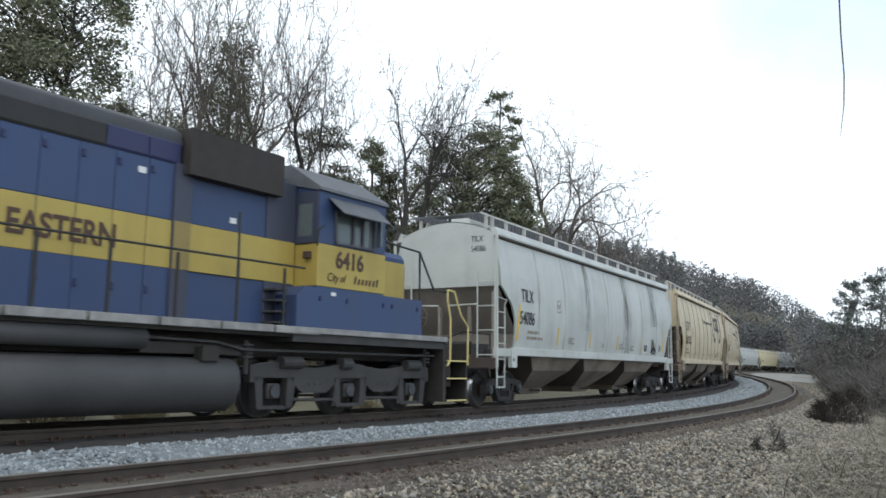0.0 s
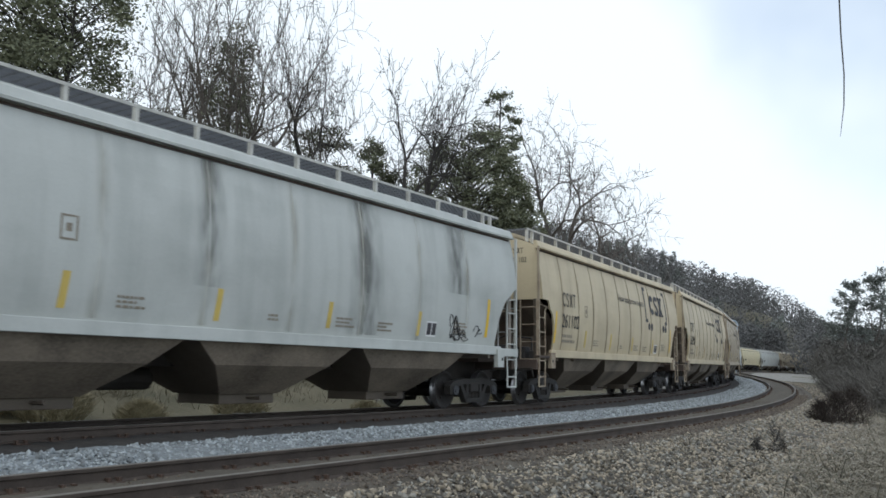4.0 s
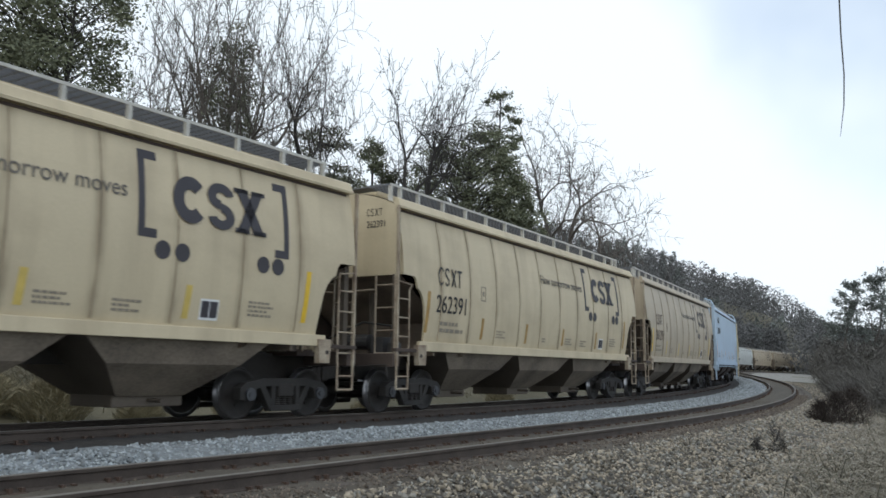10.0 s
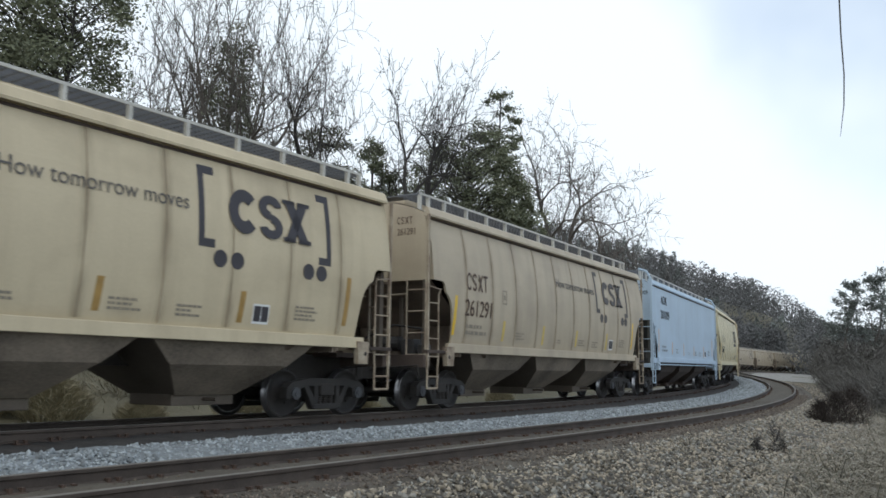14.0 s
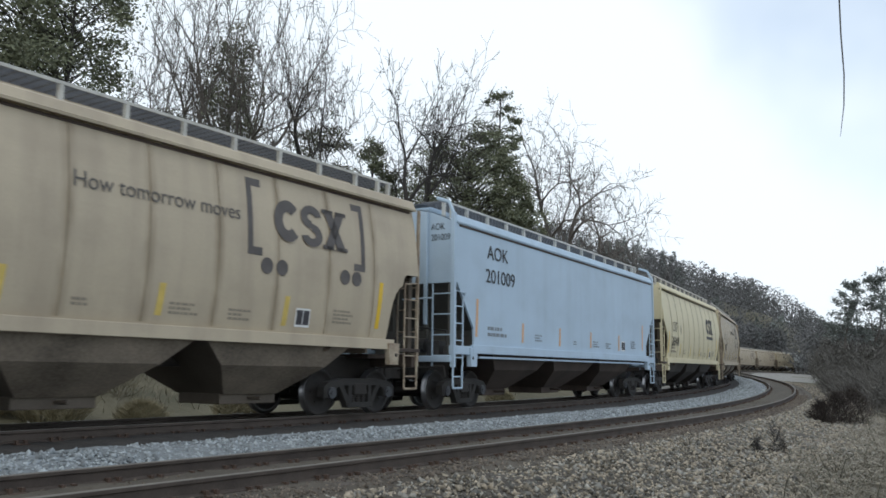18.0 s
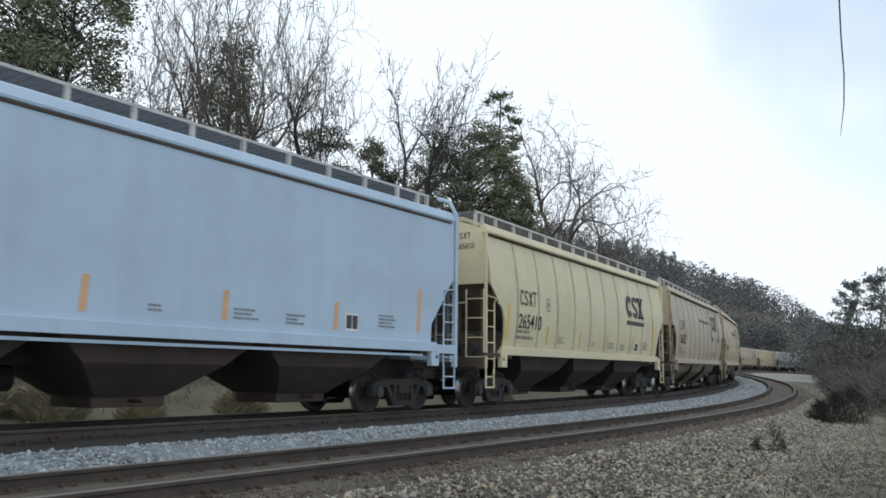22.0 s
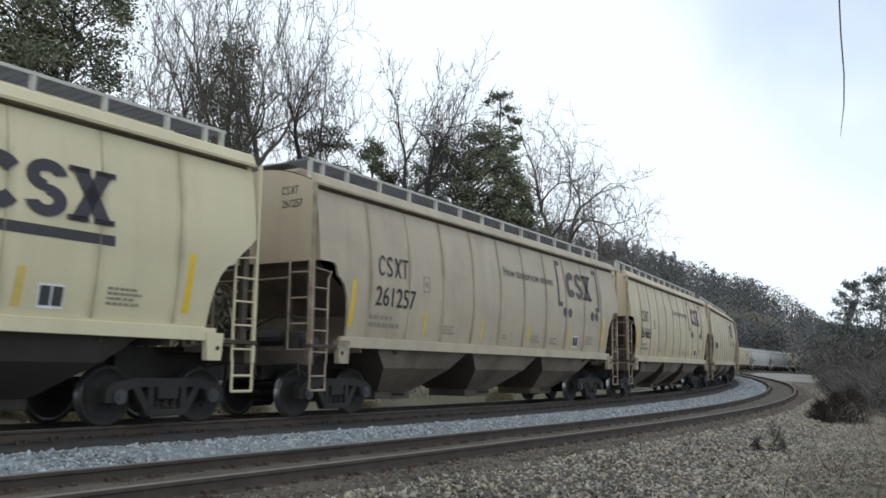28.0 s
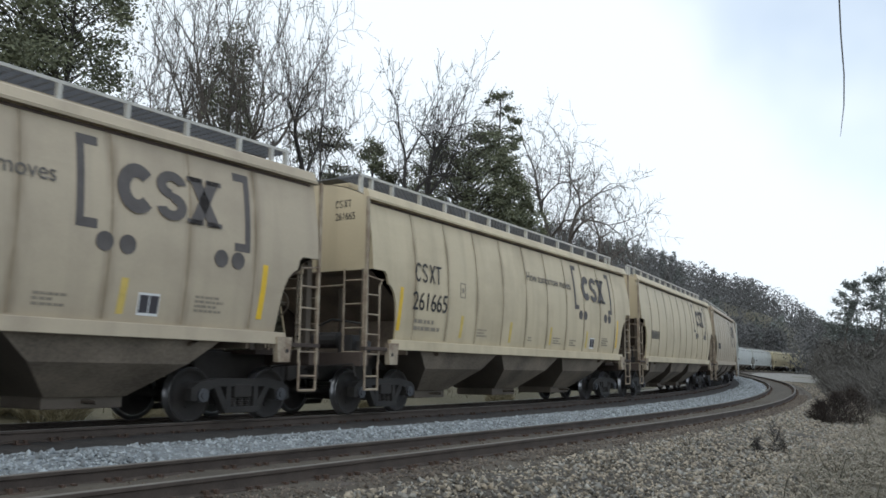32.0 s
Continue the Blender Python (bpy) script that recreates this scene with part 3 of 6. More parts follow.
def hopper_car(body, under, HALF, cut="step", bulge=True, panels=12, rail_paint=None, corner_rail=False, end_mat=None):
    """A three-bay covered hopper, built about the middle of its length on the rail tops."""
    paint = rail_paint or body
    end_low = CUT[cut][0][0]
    foot = (HALF - 1.11, 1.95) if end_mat else (HALF - 2.76, 1.30)
    car = new("covered_hopper")
    for sy in (-1, 1):
        bm = car_side(bmesh.new(), sy, cut, bulge, HALF)
        bmesh.ops.remove_doubles(bm, verts=bm.verts, dist=0.0005)
        part("side_wall", flat(bm), [body, GRIME_SHADE], car)
    # ends: an upper sheet, and the slope sheet below it
    for sx in (-1, 1):
        bm = bmesh.new()
        n = 11
        top = side_y(4.42, bulge) - 0.005
        front = [[(HALF * sx, y, 4.42 + 0.40 * (1 - (y / 1.5) ** 2)) for y in np.linspace(-top, top, n)]]
        for z in np.linspace(4.40, end_low, 6):
            w = side_y(z, bulge) - 0.005
            front.append([(HALF * sx, y, z) for y in np.linspace(-w, w, n)])
        back = [[(x - 0.05 * sx, y, z) for x, y, z in row] for row in front]
        loft(bm, front + back[::-1], False)
        part("end_sheet", flat(bm), body, car)
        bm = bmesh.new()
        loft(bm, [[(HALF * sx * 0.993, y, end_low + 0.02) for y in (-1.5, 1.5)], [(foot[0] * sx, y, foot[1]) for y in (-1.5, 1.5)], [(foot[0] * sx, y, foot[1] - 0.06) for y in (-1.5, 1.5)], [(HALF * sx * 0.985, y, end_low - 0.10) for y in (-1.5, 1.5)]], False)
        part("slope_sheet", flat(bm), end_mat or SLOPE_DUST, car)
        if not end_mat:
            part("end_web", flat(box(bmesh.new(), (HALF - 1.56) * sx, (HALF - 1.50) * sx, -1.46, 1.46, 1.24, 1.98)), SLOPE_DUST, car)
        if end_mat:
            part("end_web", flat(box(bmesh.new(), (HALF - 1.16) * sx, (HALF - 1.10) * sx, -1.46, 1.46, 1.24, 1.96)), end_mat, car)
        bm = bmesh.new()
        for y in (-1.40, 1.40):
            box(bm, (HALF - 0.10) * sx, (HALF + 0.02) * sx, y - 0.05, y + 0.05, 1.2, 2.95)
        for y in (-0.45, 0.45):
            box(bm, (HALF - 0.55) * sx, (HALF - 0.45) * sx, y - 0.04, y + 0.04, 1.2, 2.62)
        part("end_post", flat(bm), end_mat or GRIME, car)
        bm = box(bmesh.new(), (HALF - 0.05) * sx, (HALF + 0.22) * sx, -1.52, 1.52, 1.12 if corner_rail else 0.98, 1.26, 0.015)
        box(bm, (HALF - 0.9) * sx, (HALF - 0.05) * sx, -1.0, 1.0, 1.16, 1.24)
        part("end_sill", flat(bm), paint if corner_rail else GRIME_SHADE, car)
        bm = bmesh.new()
        box(bm, (HALF + 0.15) * sx, (HALF + 0.62) * sx, -0.14, 0.14, 0.72, 0.98, 0.02)
        box(bm, (HALF + 0.60) * sx, (HALF + 0.80) * sx, -0.16, 0.16, 0.68, 1.0, 0.04)
        part("coupler", flat(bm), SOOT, car)
        e = (HALF + 0.28) * sx
        part("uncoupling_rod", flat(pipe(bmesh.new(), [(e, -1.45, 0.78), (e, -1.40, 1.02), (e, -0.35, 0.96), (e, -0.1, 0.90)], 0.018, 5)), SOOT, car)
        part("air_hose", flat(pipe(bmesh.new(), [(e, 0.30, 0.88), (e + 0.10 * sx, 0.32, 0.66), (e + 0.26 * sx, 0.25, 0.52), (e + 0.42 * sx, 0.12, 0.50)], 0.032, 6)), SOOT, car)
        # corner ladders, grab bars and steps
        for sy in (-1, 1):
            e, y = (HALF + 0.10) * sx, 1.54 * sy
            bm = bmesh.new()
            ladder(bm, (e, y, 2.62), (e, y, 1.02), (-0.46 * sx, 0, 0), 4)
            tube(bm, (e, y, 2.80), (e - 0.46 * sx, y + 0.05 * sy, 2.74), 0.017, 5)
            tube(bm, (e - 0.46 * sx, y, 2.62), (e - 0.50 * sx, y + 0.05 * sy, 2.76), 0.022, 5)
            if corner_rail:
                box(bm, e - 0.05, e + 0.05, y - 0.05, y + 0.05, 1.0, 4.62)
                pipe(bm, [(e, y, 4.60), (e - 0.03 * sx, y * 0.90, 4.90), (e - 0.05 * sx, y * 0.68, 5.02)], 0.045, 6)
            else:
                box(bm, e - 0.03, e + 0.025, y - 0.03, y + 0.03, 1.0, 4.42)
            part("side_ladder", flat(bm), paint, car)
            bm = bmesh.new()
            ladder(bm, (e + 0.02 * sx, y * 0.97, 3.5 if end_mat and not corner_rail else 2.95), (e + 0.02 * sx, y * 0.97, 1.02), (0, -0.50 * sy, 0), 4)
            tube(bm, (e + 0.02 * sx, y * 0.97 - 0.5 * sy, 2.62), (e + 0.02 * sx, 0.15 * sy, 2.60), 0.02, 5)
            if corner_rail:
                box(bm, e - 0.02, e + 0.06, y * 0.50 - 0.035, y * 0.50 + 0.035, 2.0, 4.70)
            part("end_ladder", flat(bm), paint, car)
            bm = bmesh.new()
            q = e - 0.44 * sx
            pipe(bm, [(e, y, 1.05), (e, y, 0.52), (q, y, 0.52), (q, y, 1.05)], 0.024, 5)
            tube(bm, (e, y, 0.78), (q, y, 0.78), 0.02, 5)
            part("step", flat(bm), paint, car)
    bm = bmesh.new()
    tube(bm, (-HALF + 0.35, -0.55, 1.52), (-HALF + 0.35, 0.10, 1.52), 0.17, 12)
    box(bm, -HALF + 0.1, -HALF + 0.45, -1.05, -0.70, 1.26, 1.62, 0.03)
    box(bm, -HALF + 0.12, -HALF + 0.36, -1.36, -1.14, 1.26, 1.50, 0.03)
    pipe(bm, [(-HALF + 0.2, -1.2, 1.5), (-HALF + 0.2, -1.2, 1.85), (-HALF + 0.25, -0.4, 1.95), (-HALF + 0.3, 0.6, 1.6)], 0.025, 5)
    part("brake_gear", flat(bm), FRAME_GREY, car)
    bm = bmesh.new()
    hoop = [(-HALF - 0.12, 0.75 + 0.26 * math.cos(a), 2.3 + 0.26 * math.sin(a)) for a in np.linspace(0, 2 * math.pi, 17)]
    pipe(bm, hoop, 0.018, 5)
    for k in range(0, 16, 4):
        tube(bm, (-HALF - 0.10, 0.75, 2.3), hoop[k], 0.014, 5)
    tube(bm, (-HALF - 0.13, 0.75, 2.3), (-HALF + 0.02, 0.75, 2.3), 0.05, 8)
    part("brake_wheel", flat(bm), GRIME, car)
    # sills and jacking pads
    for sy in (-1, 1):
        bm = box(bmesh.new(), -HALF + 0.75, HALF - 0.75, (1.49 if bulge else 1.54) * sy, (1.585 if bulge else 1.63) * sy, 1.33, 1.54, 0.012)
        part("side_sill", flat(bm), body, car)
        for sx in (-1, 1):
            bm = box(bmesh.new(), (HALF - 0.80) * sx, (HALF + 0.16) * sx, 1.46 * sy, 1.58 * sy, 1.30, 1.50 if end_mat else 1.37, 0.01)
            part("sill_extension", flat(bm), paint if end_mat else GRIME_SHADE, car)
            bm = prism(bmesh.new(), [((HALF - 0.98) * sx, 1.46), ((HALF - 0.62) * sx, 1.46), ((HALF - 0.66) * sx, 1.02), ((HALF - 0.94) * sx, 1.02)], 1.50 * sy, 1.62 * sy)
            tube(bm, ((HALF - 0.74) * sx, 1.615 * sy, 1.22), ((HALF - 0.74) * sx, 1.63 * sy, 1.22), 0.04, 8, slot=1)
            part("jacking_pad", flat(bm), [paint, SOOT], car)
    if not bulge:
        for sy in (-1, 1):
            part("sill_pipe", flat(box(bmesh.new(), -HALF + 1.2, HALF - 1.2, 1.50 * sy, 1.56 * sy, 1.22, 1.27)), body, car)
    # welds that stand a little proud of the sheets
    for k in range(panels - 2 if panels > 1 else 0):
        x = (k - (panels - 3) / 2) * 0.1775 * HALF * 12 / panels
        bm = bmesh.new()
        zs = np.linspace(1.57, 4.36, 15)
        loft(bm, [[(x - 0.011, -side_y(z, bulge) - 0.001, z), (x, -side_y(z, bulge) - 0.012, z), (x + 0.011, -side_y(z, bulge) - 0.001, z)] for z in zs], False)
        flat(bm)
        loft(bm, [[(x - 0.15, -side_y(z, bulge) - 0.005, z), (x + 0.15, -side_y(z, bulge) - 0.005, z)] for z in zs], False, slot=1)
        part("seam", bm, [body if body is GREY_WHITE else SEAM_PALE if body is TAN_PALE else SEAM, SEAM_STAIN if body in (TAN, TAN_DIRTY) else FAINT_STAIN], car)
    # roof, eaves
    bm = bmesh.new()
    ys = np.linspace(-1.5, 1.5, 11)
    loft(bm, [[(x, y, 4.44 + 0.40 * (1 - (y / 1.5) ** 2)) for y in ys] for x in np.linspace(-HALF + 0.02, HALF - 0.02, 15)], False)
    part("roof", flat(bm, True), body, car)
    for sy in (-1, 1):
        rim = [(1.44, 4.40), (1.59, 4.385), (1.60, 4.43), (1.565, 4.445), (1.50, 4.60), (1.47, 4.625), (1.40, 4.60)]
        o = 0.055 if bulge else 0.0
        bm = loft(bmesh.new(), [[(x, (a - o) * sy, b) for a, b in rim] for x in (-HALF - 0.01, HALF + 0.01)], True, True)
        part("eave_rail", flat(bm), body, car)
        # dark strip that draws the overhang's shade along the top of the side
        y = side_y(4.34, bulge) * sy
        part("eave_shade_line", flat(box(bmesh.new(), -HALF + 0.12, HALF - 0.12, y - 0.01 * sy, y + 0.016 * sy, 4.325, 4.37)), GRIME_SHADE, car)
    reach = HALF + 0.05 if body is GREY_WHITE else HALF - 0.28
    # hatches and the running boards on their posts
    bm = box(bmesh.new(), -HALF + 0.8, HALF - 0.8, -0.30, 0.30, 4.80, 5.07, 0.02)
    for x in np.linspace(-HALF + 1.6, HALF - 1.6, 9):
        box(bm, x - 0.04, x + 0.04, -0.36, 0.36, 5.05, 5.11)
    part("roof_hatch", flat(bm), body, car)
    for sy in (-1, 1):
        for x in list(np.linspace(-HALF + 0.35, HALF - 0.35, 14)) + [-HALF + 0.72, HALF - 0.72]:
            bm = box(bmesh.new(), x - 0.035, x + 0.035, 0.96 * sy, 1.04 * sy, 4.60, 5.02)
            part("board_post", flat(bm), BOARD_POST, car)
        bm = bmesh.new()
        for k in range(7):
            y = sy * (0.42 + 0.10 * k)
            box(bm, -reach, reach, y - 0.006, y + 0.006, 4.99, 5.03)
        for k in range(80):
            x = -reach + 2 * reach * k / 79
            box(bm, x - 0.008, x + 0.008, sy * 0.42, sy * 1.02, 4.992, 5.028)
        part("running_board", flat(bm), GRATING, car)
        part("board_rail", flat(box(bmesh.new(), -reach, reach, 1.025 * sy, 1.045 * sy, 4.99, 5.04)), BOARD_POST, car)
    for sx in (-1, 1):
        bm = box(bmesh.new(), (reach - 0.42) * sx, (reach + 0.02) * sx, -0.42, 0.42, 4.985, 5.005)
        part("end_board", flat(bm), GRATING, car)
    # hoppers, outlets, centre sill
    for x in (-HALF / 2, 0.0, HALF / 2):
        part("hopper_bay", flat(hopper_bay(bmesh.new(), x, HALF / 7.66)), [under, LIT_BAY_SIDE if under is GRIME else under], car)
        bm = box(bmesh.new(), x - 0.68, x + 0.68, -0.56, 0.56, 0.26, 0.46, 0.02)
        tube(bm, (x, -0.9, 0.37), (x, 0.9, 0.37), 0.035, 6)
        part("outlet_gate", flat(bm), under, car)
    bm = box(bmesh.new(), -HALF, HALF, -0.18, 0.18, 0.92, 1.24)
    tube(bm, (-2.4, 0.55, 0.7), (-1.4, 0.55, 0.7), 0.2, 10)
    part("centre_sill", flat(bm), SOOT, car)
    for sx in (-1, 1):
        part("draft_sill", flat(box(bmesh.new(), (HALF - 1.76) * sx, (HALF + 0.12) * sx, -0.38, 0.38, 0.70, 1.20, 0.02)), SOOT, car)
    return car


def add_trucks(car, centre):
    for x in (-centre, centre):
        t = put("truck", TRUCK_ME, car, pose(x, 0, 0))
        for k in (-0.16, 0.0, 0.16):
            put("spring", SPRING_ME, t, pose(k, -1.03, 0))
        for me in SIDE_FRAME_ME:
            put("side_frame", me, t)
        for a in (-0.42, 0.42):
            put("brake_beam", BEAM_ME, t, pose(a, 0, 0))
        for a in (-0.895, 0.895):
            wheel_pair(t, a, WHEEL, WHEEL_R)


COUPLINGS = [8.0, 26.28, 43.2, 60.1, 76.9, 94.2, 111.5, 128.85]
while len(COUPLINGS) < 25:
    COUPLINGS.append(COUPLINGS[-1] + 17.2)
# paint, underside, cut of the side's ends, bulged side, panels
STYLE = {
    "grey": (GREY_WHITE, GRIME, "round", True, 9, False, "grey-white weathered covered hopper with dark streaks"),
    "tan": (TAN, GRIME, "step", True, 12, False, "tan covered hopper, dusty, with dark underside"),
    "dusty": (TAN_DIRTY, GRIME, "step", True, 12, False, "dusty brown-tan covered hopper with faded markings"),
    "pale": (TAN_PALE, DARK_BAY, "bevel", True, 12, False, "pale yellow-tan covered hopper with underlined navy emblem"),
    "blue": (SKY_GREY, GRIME_SHADE, "slope", False, 1, True, "pale blue-grey smooth-sided covered hopper"),
}
# from the eleventh car on, paints also lean grey to stand in for haze
TRAIN = ["grey", "tan", "tan", "dusty", "blue", "pale", "dusty", "tan", "tan", "dusty", "grey", "pale", "grey", "dusty", "dusty", "dusty", "tan", "grey", "grey", "pale", "pale", "grey", "blue", "dusty"]
CARS = []
HALVES = []
_first = {}
for i, kind in enumerate(TRAIN):
    body, under, cut, bulge, panels, corner, label = STYLE[kind]
    middle = (COUPLINGS[i] + COUPLINGS[i + 1]) / 2
    half = (COUPLINGS[i + 1] - COUPLINGS[i]) / 2 - 0.76
    key = (kind, round(half, 1))
    if key not in _first:
        car = hopper_car(body, under, half, cut, bulge, panels, None if kind in ("grey", "blue", "pale") else LADDER_DUST, corner, END_GREY if kind == "grey" else END_DARK if kind == "blue" else None)
        _first[key] = (car, half)
    else:
        car = copy_thing(_first[key][0], Matrix())
    tagged(car, label, "freight car", "cars of the train")
    CARS.append((car, middle))
    HALVES.append(_first[key][1])
for i, (car, middle) in enumerate(CARS):
    if i < 13:
        add_trucks(car, HALVES[i] - 1.26)
    else:
        for x in (1.26 - HALVES[i], HALVES[i] - 1.26):
            t = put("truck", TRUCK_ME, car, pose(x, 0, 0))
            for me in SIDE_FRAME_ME:
                put("side_frame", me, t)

# ---- locomotive ----
LOCO_WHEEL = wheel_mesh(0.508)
LOCO_MID = -2.49


def plate(bm, x0, x1, y, z0, z1, thick=0.02, slot=0):
    return box(bm, x0, x1, y - thick, y, z0, z1, 0, slot)


def hood_ring(x, w, z0, z1, top):
    return [(x, -w, z0), (x, -w, z1), (x, -w + 0.10, z1 + (top - z1) * 0.55), (x, -w + 0.38, top - 0.03), (x, 0, top), (x, w - 0.38, top - 0.03), (x, w - 0.10, z1 + (top - z1) * 0.55), (x, w, z1), (x, w, z0)]


def locomotive():
    e = new("diesel_locomotive")
    # frame and walkway edge
    bm = box(bmesh.new(), -10.0, 9.2, -0.7, 0.7, 1.10, 1.50, 0.03)
    part("underframe", flat(bm), SOOT, e)
    for y in (-1, 1):
        for k, x in enumerate(np.arange(-9.9, 4.0, 1.22)):
            bm = box(bmesh.new(), x, x + 1.16, y * 1.42, y * 1.56, 1.54, 1.67, 0.012)
            part("walkway_edge", flat(bm), WALK_GREY, e)
        bm = box(bmesh.new(), 4.0, 8.95, y * 1.42, y * 1.57, 1.56, 1.67, 0.012)
        part("walkway_edge", flat(bm), WALK_GREY, e)
    bm = box(bmesh.new(), -10.0, 8.95, -1.44, 1.44, 1.48, 1.60)
    part("walkway", flat(bm), SOOT, e)
    bm = box(bmesh.new(), 4.0, 8.95, -1.50, 1.50, 1.40, 1.56)
    part("cab_walkway", flat(bm), FRAME_GREY, e)
    # long hood in doors, with the stripe
    bm = loft(bmesh.new(), [hood_ring(x, 0.94, 1.6, 4.42, 4.92) for x in (-9.6, 1.62)], False, False)
    part("long_hood", flat(bm), BLUE, e)
    # hood behind the column and cab rear wall: blue darkened for soot and shade
    bm = loft(bmesh.new(), [hood_ring(x, 0.92, 1.6, 4.1, 4.72) for x in (1.62, 4.55)], False, False)
    part("blower_hood", flat(bm), SOOTY_SHADED_BLUE, e)
    bm = box(bmesh.new(), 4.505, 4.53, -1.53, 1.53, 3.29, 4.28)
    part("cab_rear_wall", flat(bm), SOOTY_SHADED_BLUE, e)
    bm = box(bmesh.new(), 3.74, 4.5, -0.97, 0.97, 1.62, 4.45, 0.02)
    part("sooty_column", flat(bm), SOOTY_SHADED_BLUE, e)
    bm = loft(bmesh.new(), [[(x, -0.965, 4.60), (x, -0.93, 4.80), (x, -0.70, 4.94), (x, 0, 5.0), (x, 0.70, 4.94), (x, 0.93, 4.80), (x, 0.965, 4.60)] for x in (-9.6, 1.75)], False)
    part("hood_roof", flat(bm, True), ROOF_DARK, e)
    doors = np.arange(-9.4, 1.5, 0.62)
    for y in (-1, 1):
        for k, x in enumerate(doors):
            for z0, z1, mat in ((1.64, 2.50, BLUE), (2.51, 3.30, YELLOW), (3.31, 4.24, BLUE)):
                bm = box(bmesh.new(), x, x + 0.605, y * 0.935, y * 0.955, z0, z1, 0.006)
                part("hood_door", flat(bm), mat, e)
            bm = box(bmesh.new(), x + 0.03, x + 0.09, y * 0.95, y * 0.985, 4.02, 4.14, 0.01)
            box(bm, x + 0.03, x + 0.09, y * 0.95, y * 0.985, 2.06, 2.18, 0.01)
            part("door_latch", flat(bm), DARK_BLUE, e)
        for x0, x1, mat in ((-9.4, 0.30, BLACK_PAINT), (0.32, 1.08, DARK_BLUE), (1.10, 1.72, DARK_BLUE)):
            bm = bmesh.new()
            loft(bm, [[(x, y * 0.955, 4.26), (x, y * 0.972, 4.30), (x, y * 0.972, 4.60), (x, y * 0.95, 4.64)] for x in (x0, x1)], False)
            part("air_grille", flat(bm), mat, e)
        bm = box(bmesh.new(), 1.62, 1.98, y * 0.90, y * 1.00, 1.62, 4.28, 0.01)
        part("hood_column", flat(bm), SOOTY_SHADED_BLUE, e)
        part("stripe_panel", flat(box(bmesh.new(), 1.64, 1.97, y * 0.99, y * 1.008, 2.50, 3.30, 0.006)), YELLOW_DIRTY, e)
        bm = prism(bmesh.new(), [(1.78, 4.10), (3.96, 4.10), (3.96, 4.86), (1.78, 4.90)], y * 0.6, y * 1.16)
        part("filter_box", flat(bm), FILTER_BROWN, e)
        bm = box(bmesh.new(), 1.98, 3.74, y * 0.915, y * 0.94, 3.31, 4.08, 0.01)
        part("upper_panel", flat(bm), BLUE, e)
        bm = box(bmesh.new(), 1.98, 4.5, y * 0.915, y * 0.975, 2.50, 3.30, 0.01)
        part("stripe_panel", flat(bm), YELLOW, e)
        bm = box(bmesh.new(), 1.98, 4.1, y * 0.915, y * 0.94, 1.63, 2.49, 0.01)
        part("lower_panel", flat(bm), BLUE, e)
        bm = bmesh.new()
        for x, z in ((0.55, 4.50), (1.32, 4.42), (0.92, 3.98), (2.86, 3.45)):
            box(bm, x, x + 0.15, y * 0.95, y * (0.966 if z < 4.2 else 0.97), z, z + 0.10)
        part("white_placard", flat(bm), WHITE_PAINT, e, "small white warning placards")
    # cab
    cab = part("cab", flat(box(bmesh.new(), 4.535, 6.605, -1.545, 1.545, 2.46, 3.28, 0.02)), YELLOW, e)
    part("upper_wall", flat(box(bmesh.new(), 4.54, 6.60, -1.54, 1.54, 3.28, 4.30, 0.01)), BLUE, cab)
    part("lower_wall", flat(box(bmesh.new(), 4.54, 6.60, -1.53, 1.53, 1.60, 2.46, 0.01)), BLUE, cab)
    gable = [(-1.54, 4.30), (-0.8, 4.80), (0.8, 4.80), (1.54, 4.30)]
    part("gable", flat(loft(bmesh.new(), [[(x, y, z) for y, z in gable] for x in (4.54, 6.60)], True, True)), BLUE, cab)
    bm = bmesh.new()
    loft(bm, [[(x, -1.60, 4.30), (x, -1.57, 4.37), (x, -0.80, 4.86), (x, 0, 4.96), (x, 0.80, 4.86), (x, 1.57, 4.37), (x, 1.60, 4.30), (x, 1.5, 4.30), (x, 0, 4.66), (x, -1.5, 4.30)] for x in (4.50, 6.64)], True, True)
    part("cab_roof", flat(bm), ROOF_GREY, cab)
    for y in (-1, 1):
        bm = box(bmesh.new(), 5.05, 6.18, y * 1.50, y * 1.545, 3.36, 3.92)
        part("side_window", flat(bm), GLASS, cab)
        bm = bmesh.new()
        for x0, x1, z0, z1 in ((5.0, 5.05, 3.32, 3.96), (6.16, 6.22, 3.32, 3.96), (5.0, 6.22, 3.92, 3.97), (5.0, 6.22, 3.31, 3.36), (5.50, 5.56, 3.36, 3.92), (5.80, 5.86, 3.36, 3.92)):
            box(bm, x0, x1, y * 1.53, y * 1.585, z0, z1)
        part("window_frame", flat(bm), COLUMN_GREY, cab)
        bm = bmesh.new()
        loft(bm, [[(x, y * 1.56, 4.20), (x, y * 1.95, 3.86), (x, y * 1.95, 3.84), (x, y * 1.56, 4.16)] for x in (4.80, 6.25)], True, True)
        part("sun_visor", flat(bm), ROOF_GREY, cab)
        bm = box(bmesh.new(), 6.24, 6.30, y * 1.60, y * 1.70, 3.4, 3.95)
        part("wind_deflector", flat(bm), GLASS, cab)
        # window in the wall towards the hood
        bm = box(bmesh.new(), 4.50, 4.56, y * 1.05, y * 1.40, 3.42, 4.05)
        part("rear_window", flat(bm), GLASS, cab)
        bm = bmesh.new()
        pipe(bm, [(4.45, y * 1.60, 3.2), (4.45, y * 1.62, 3.5), (4.62, y * 1.62, 3.62)], 0.02, 5)
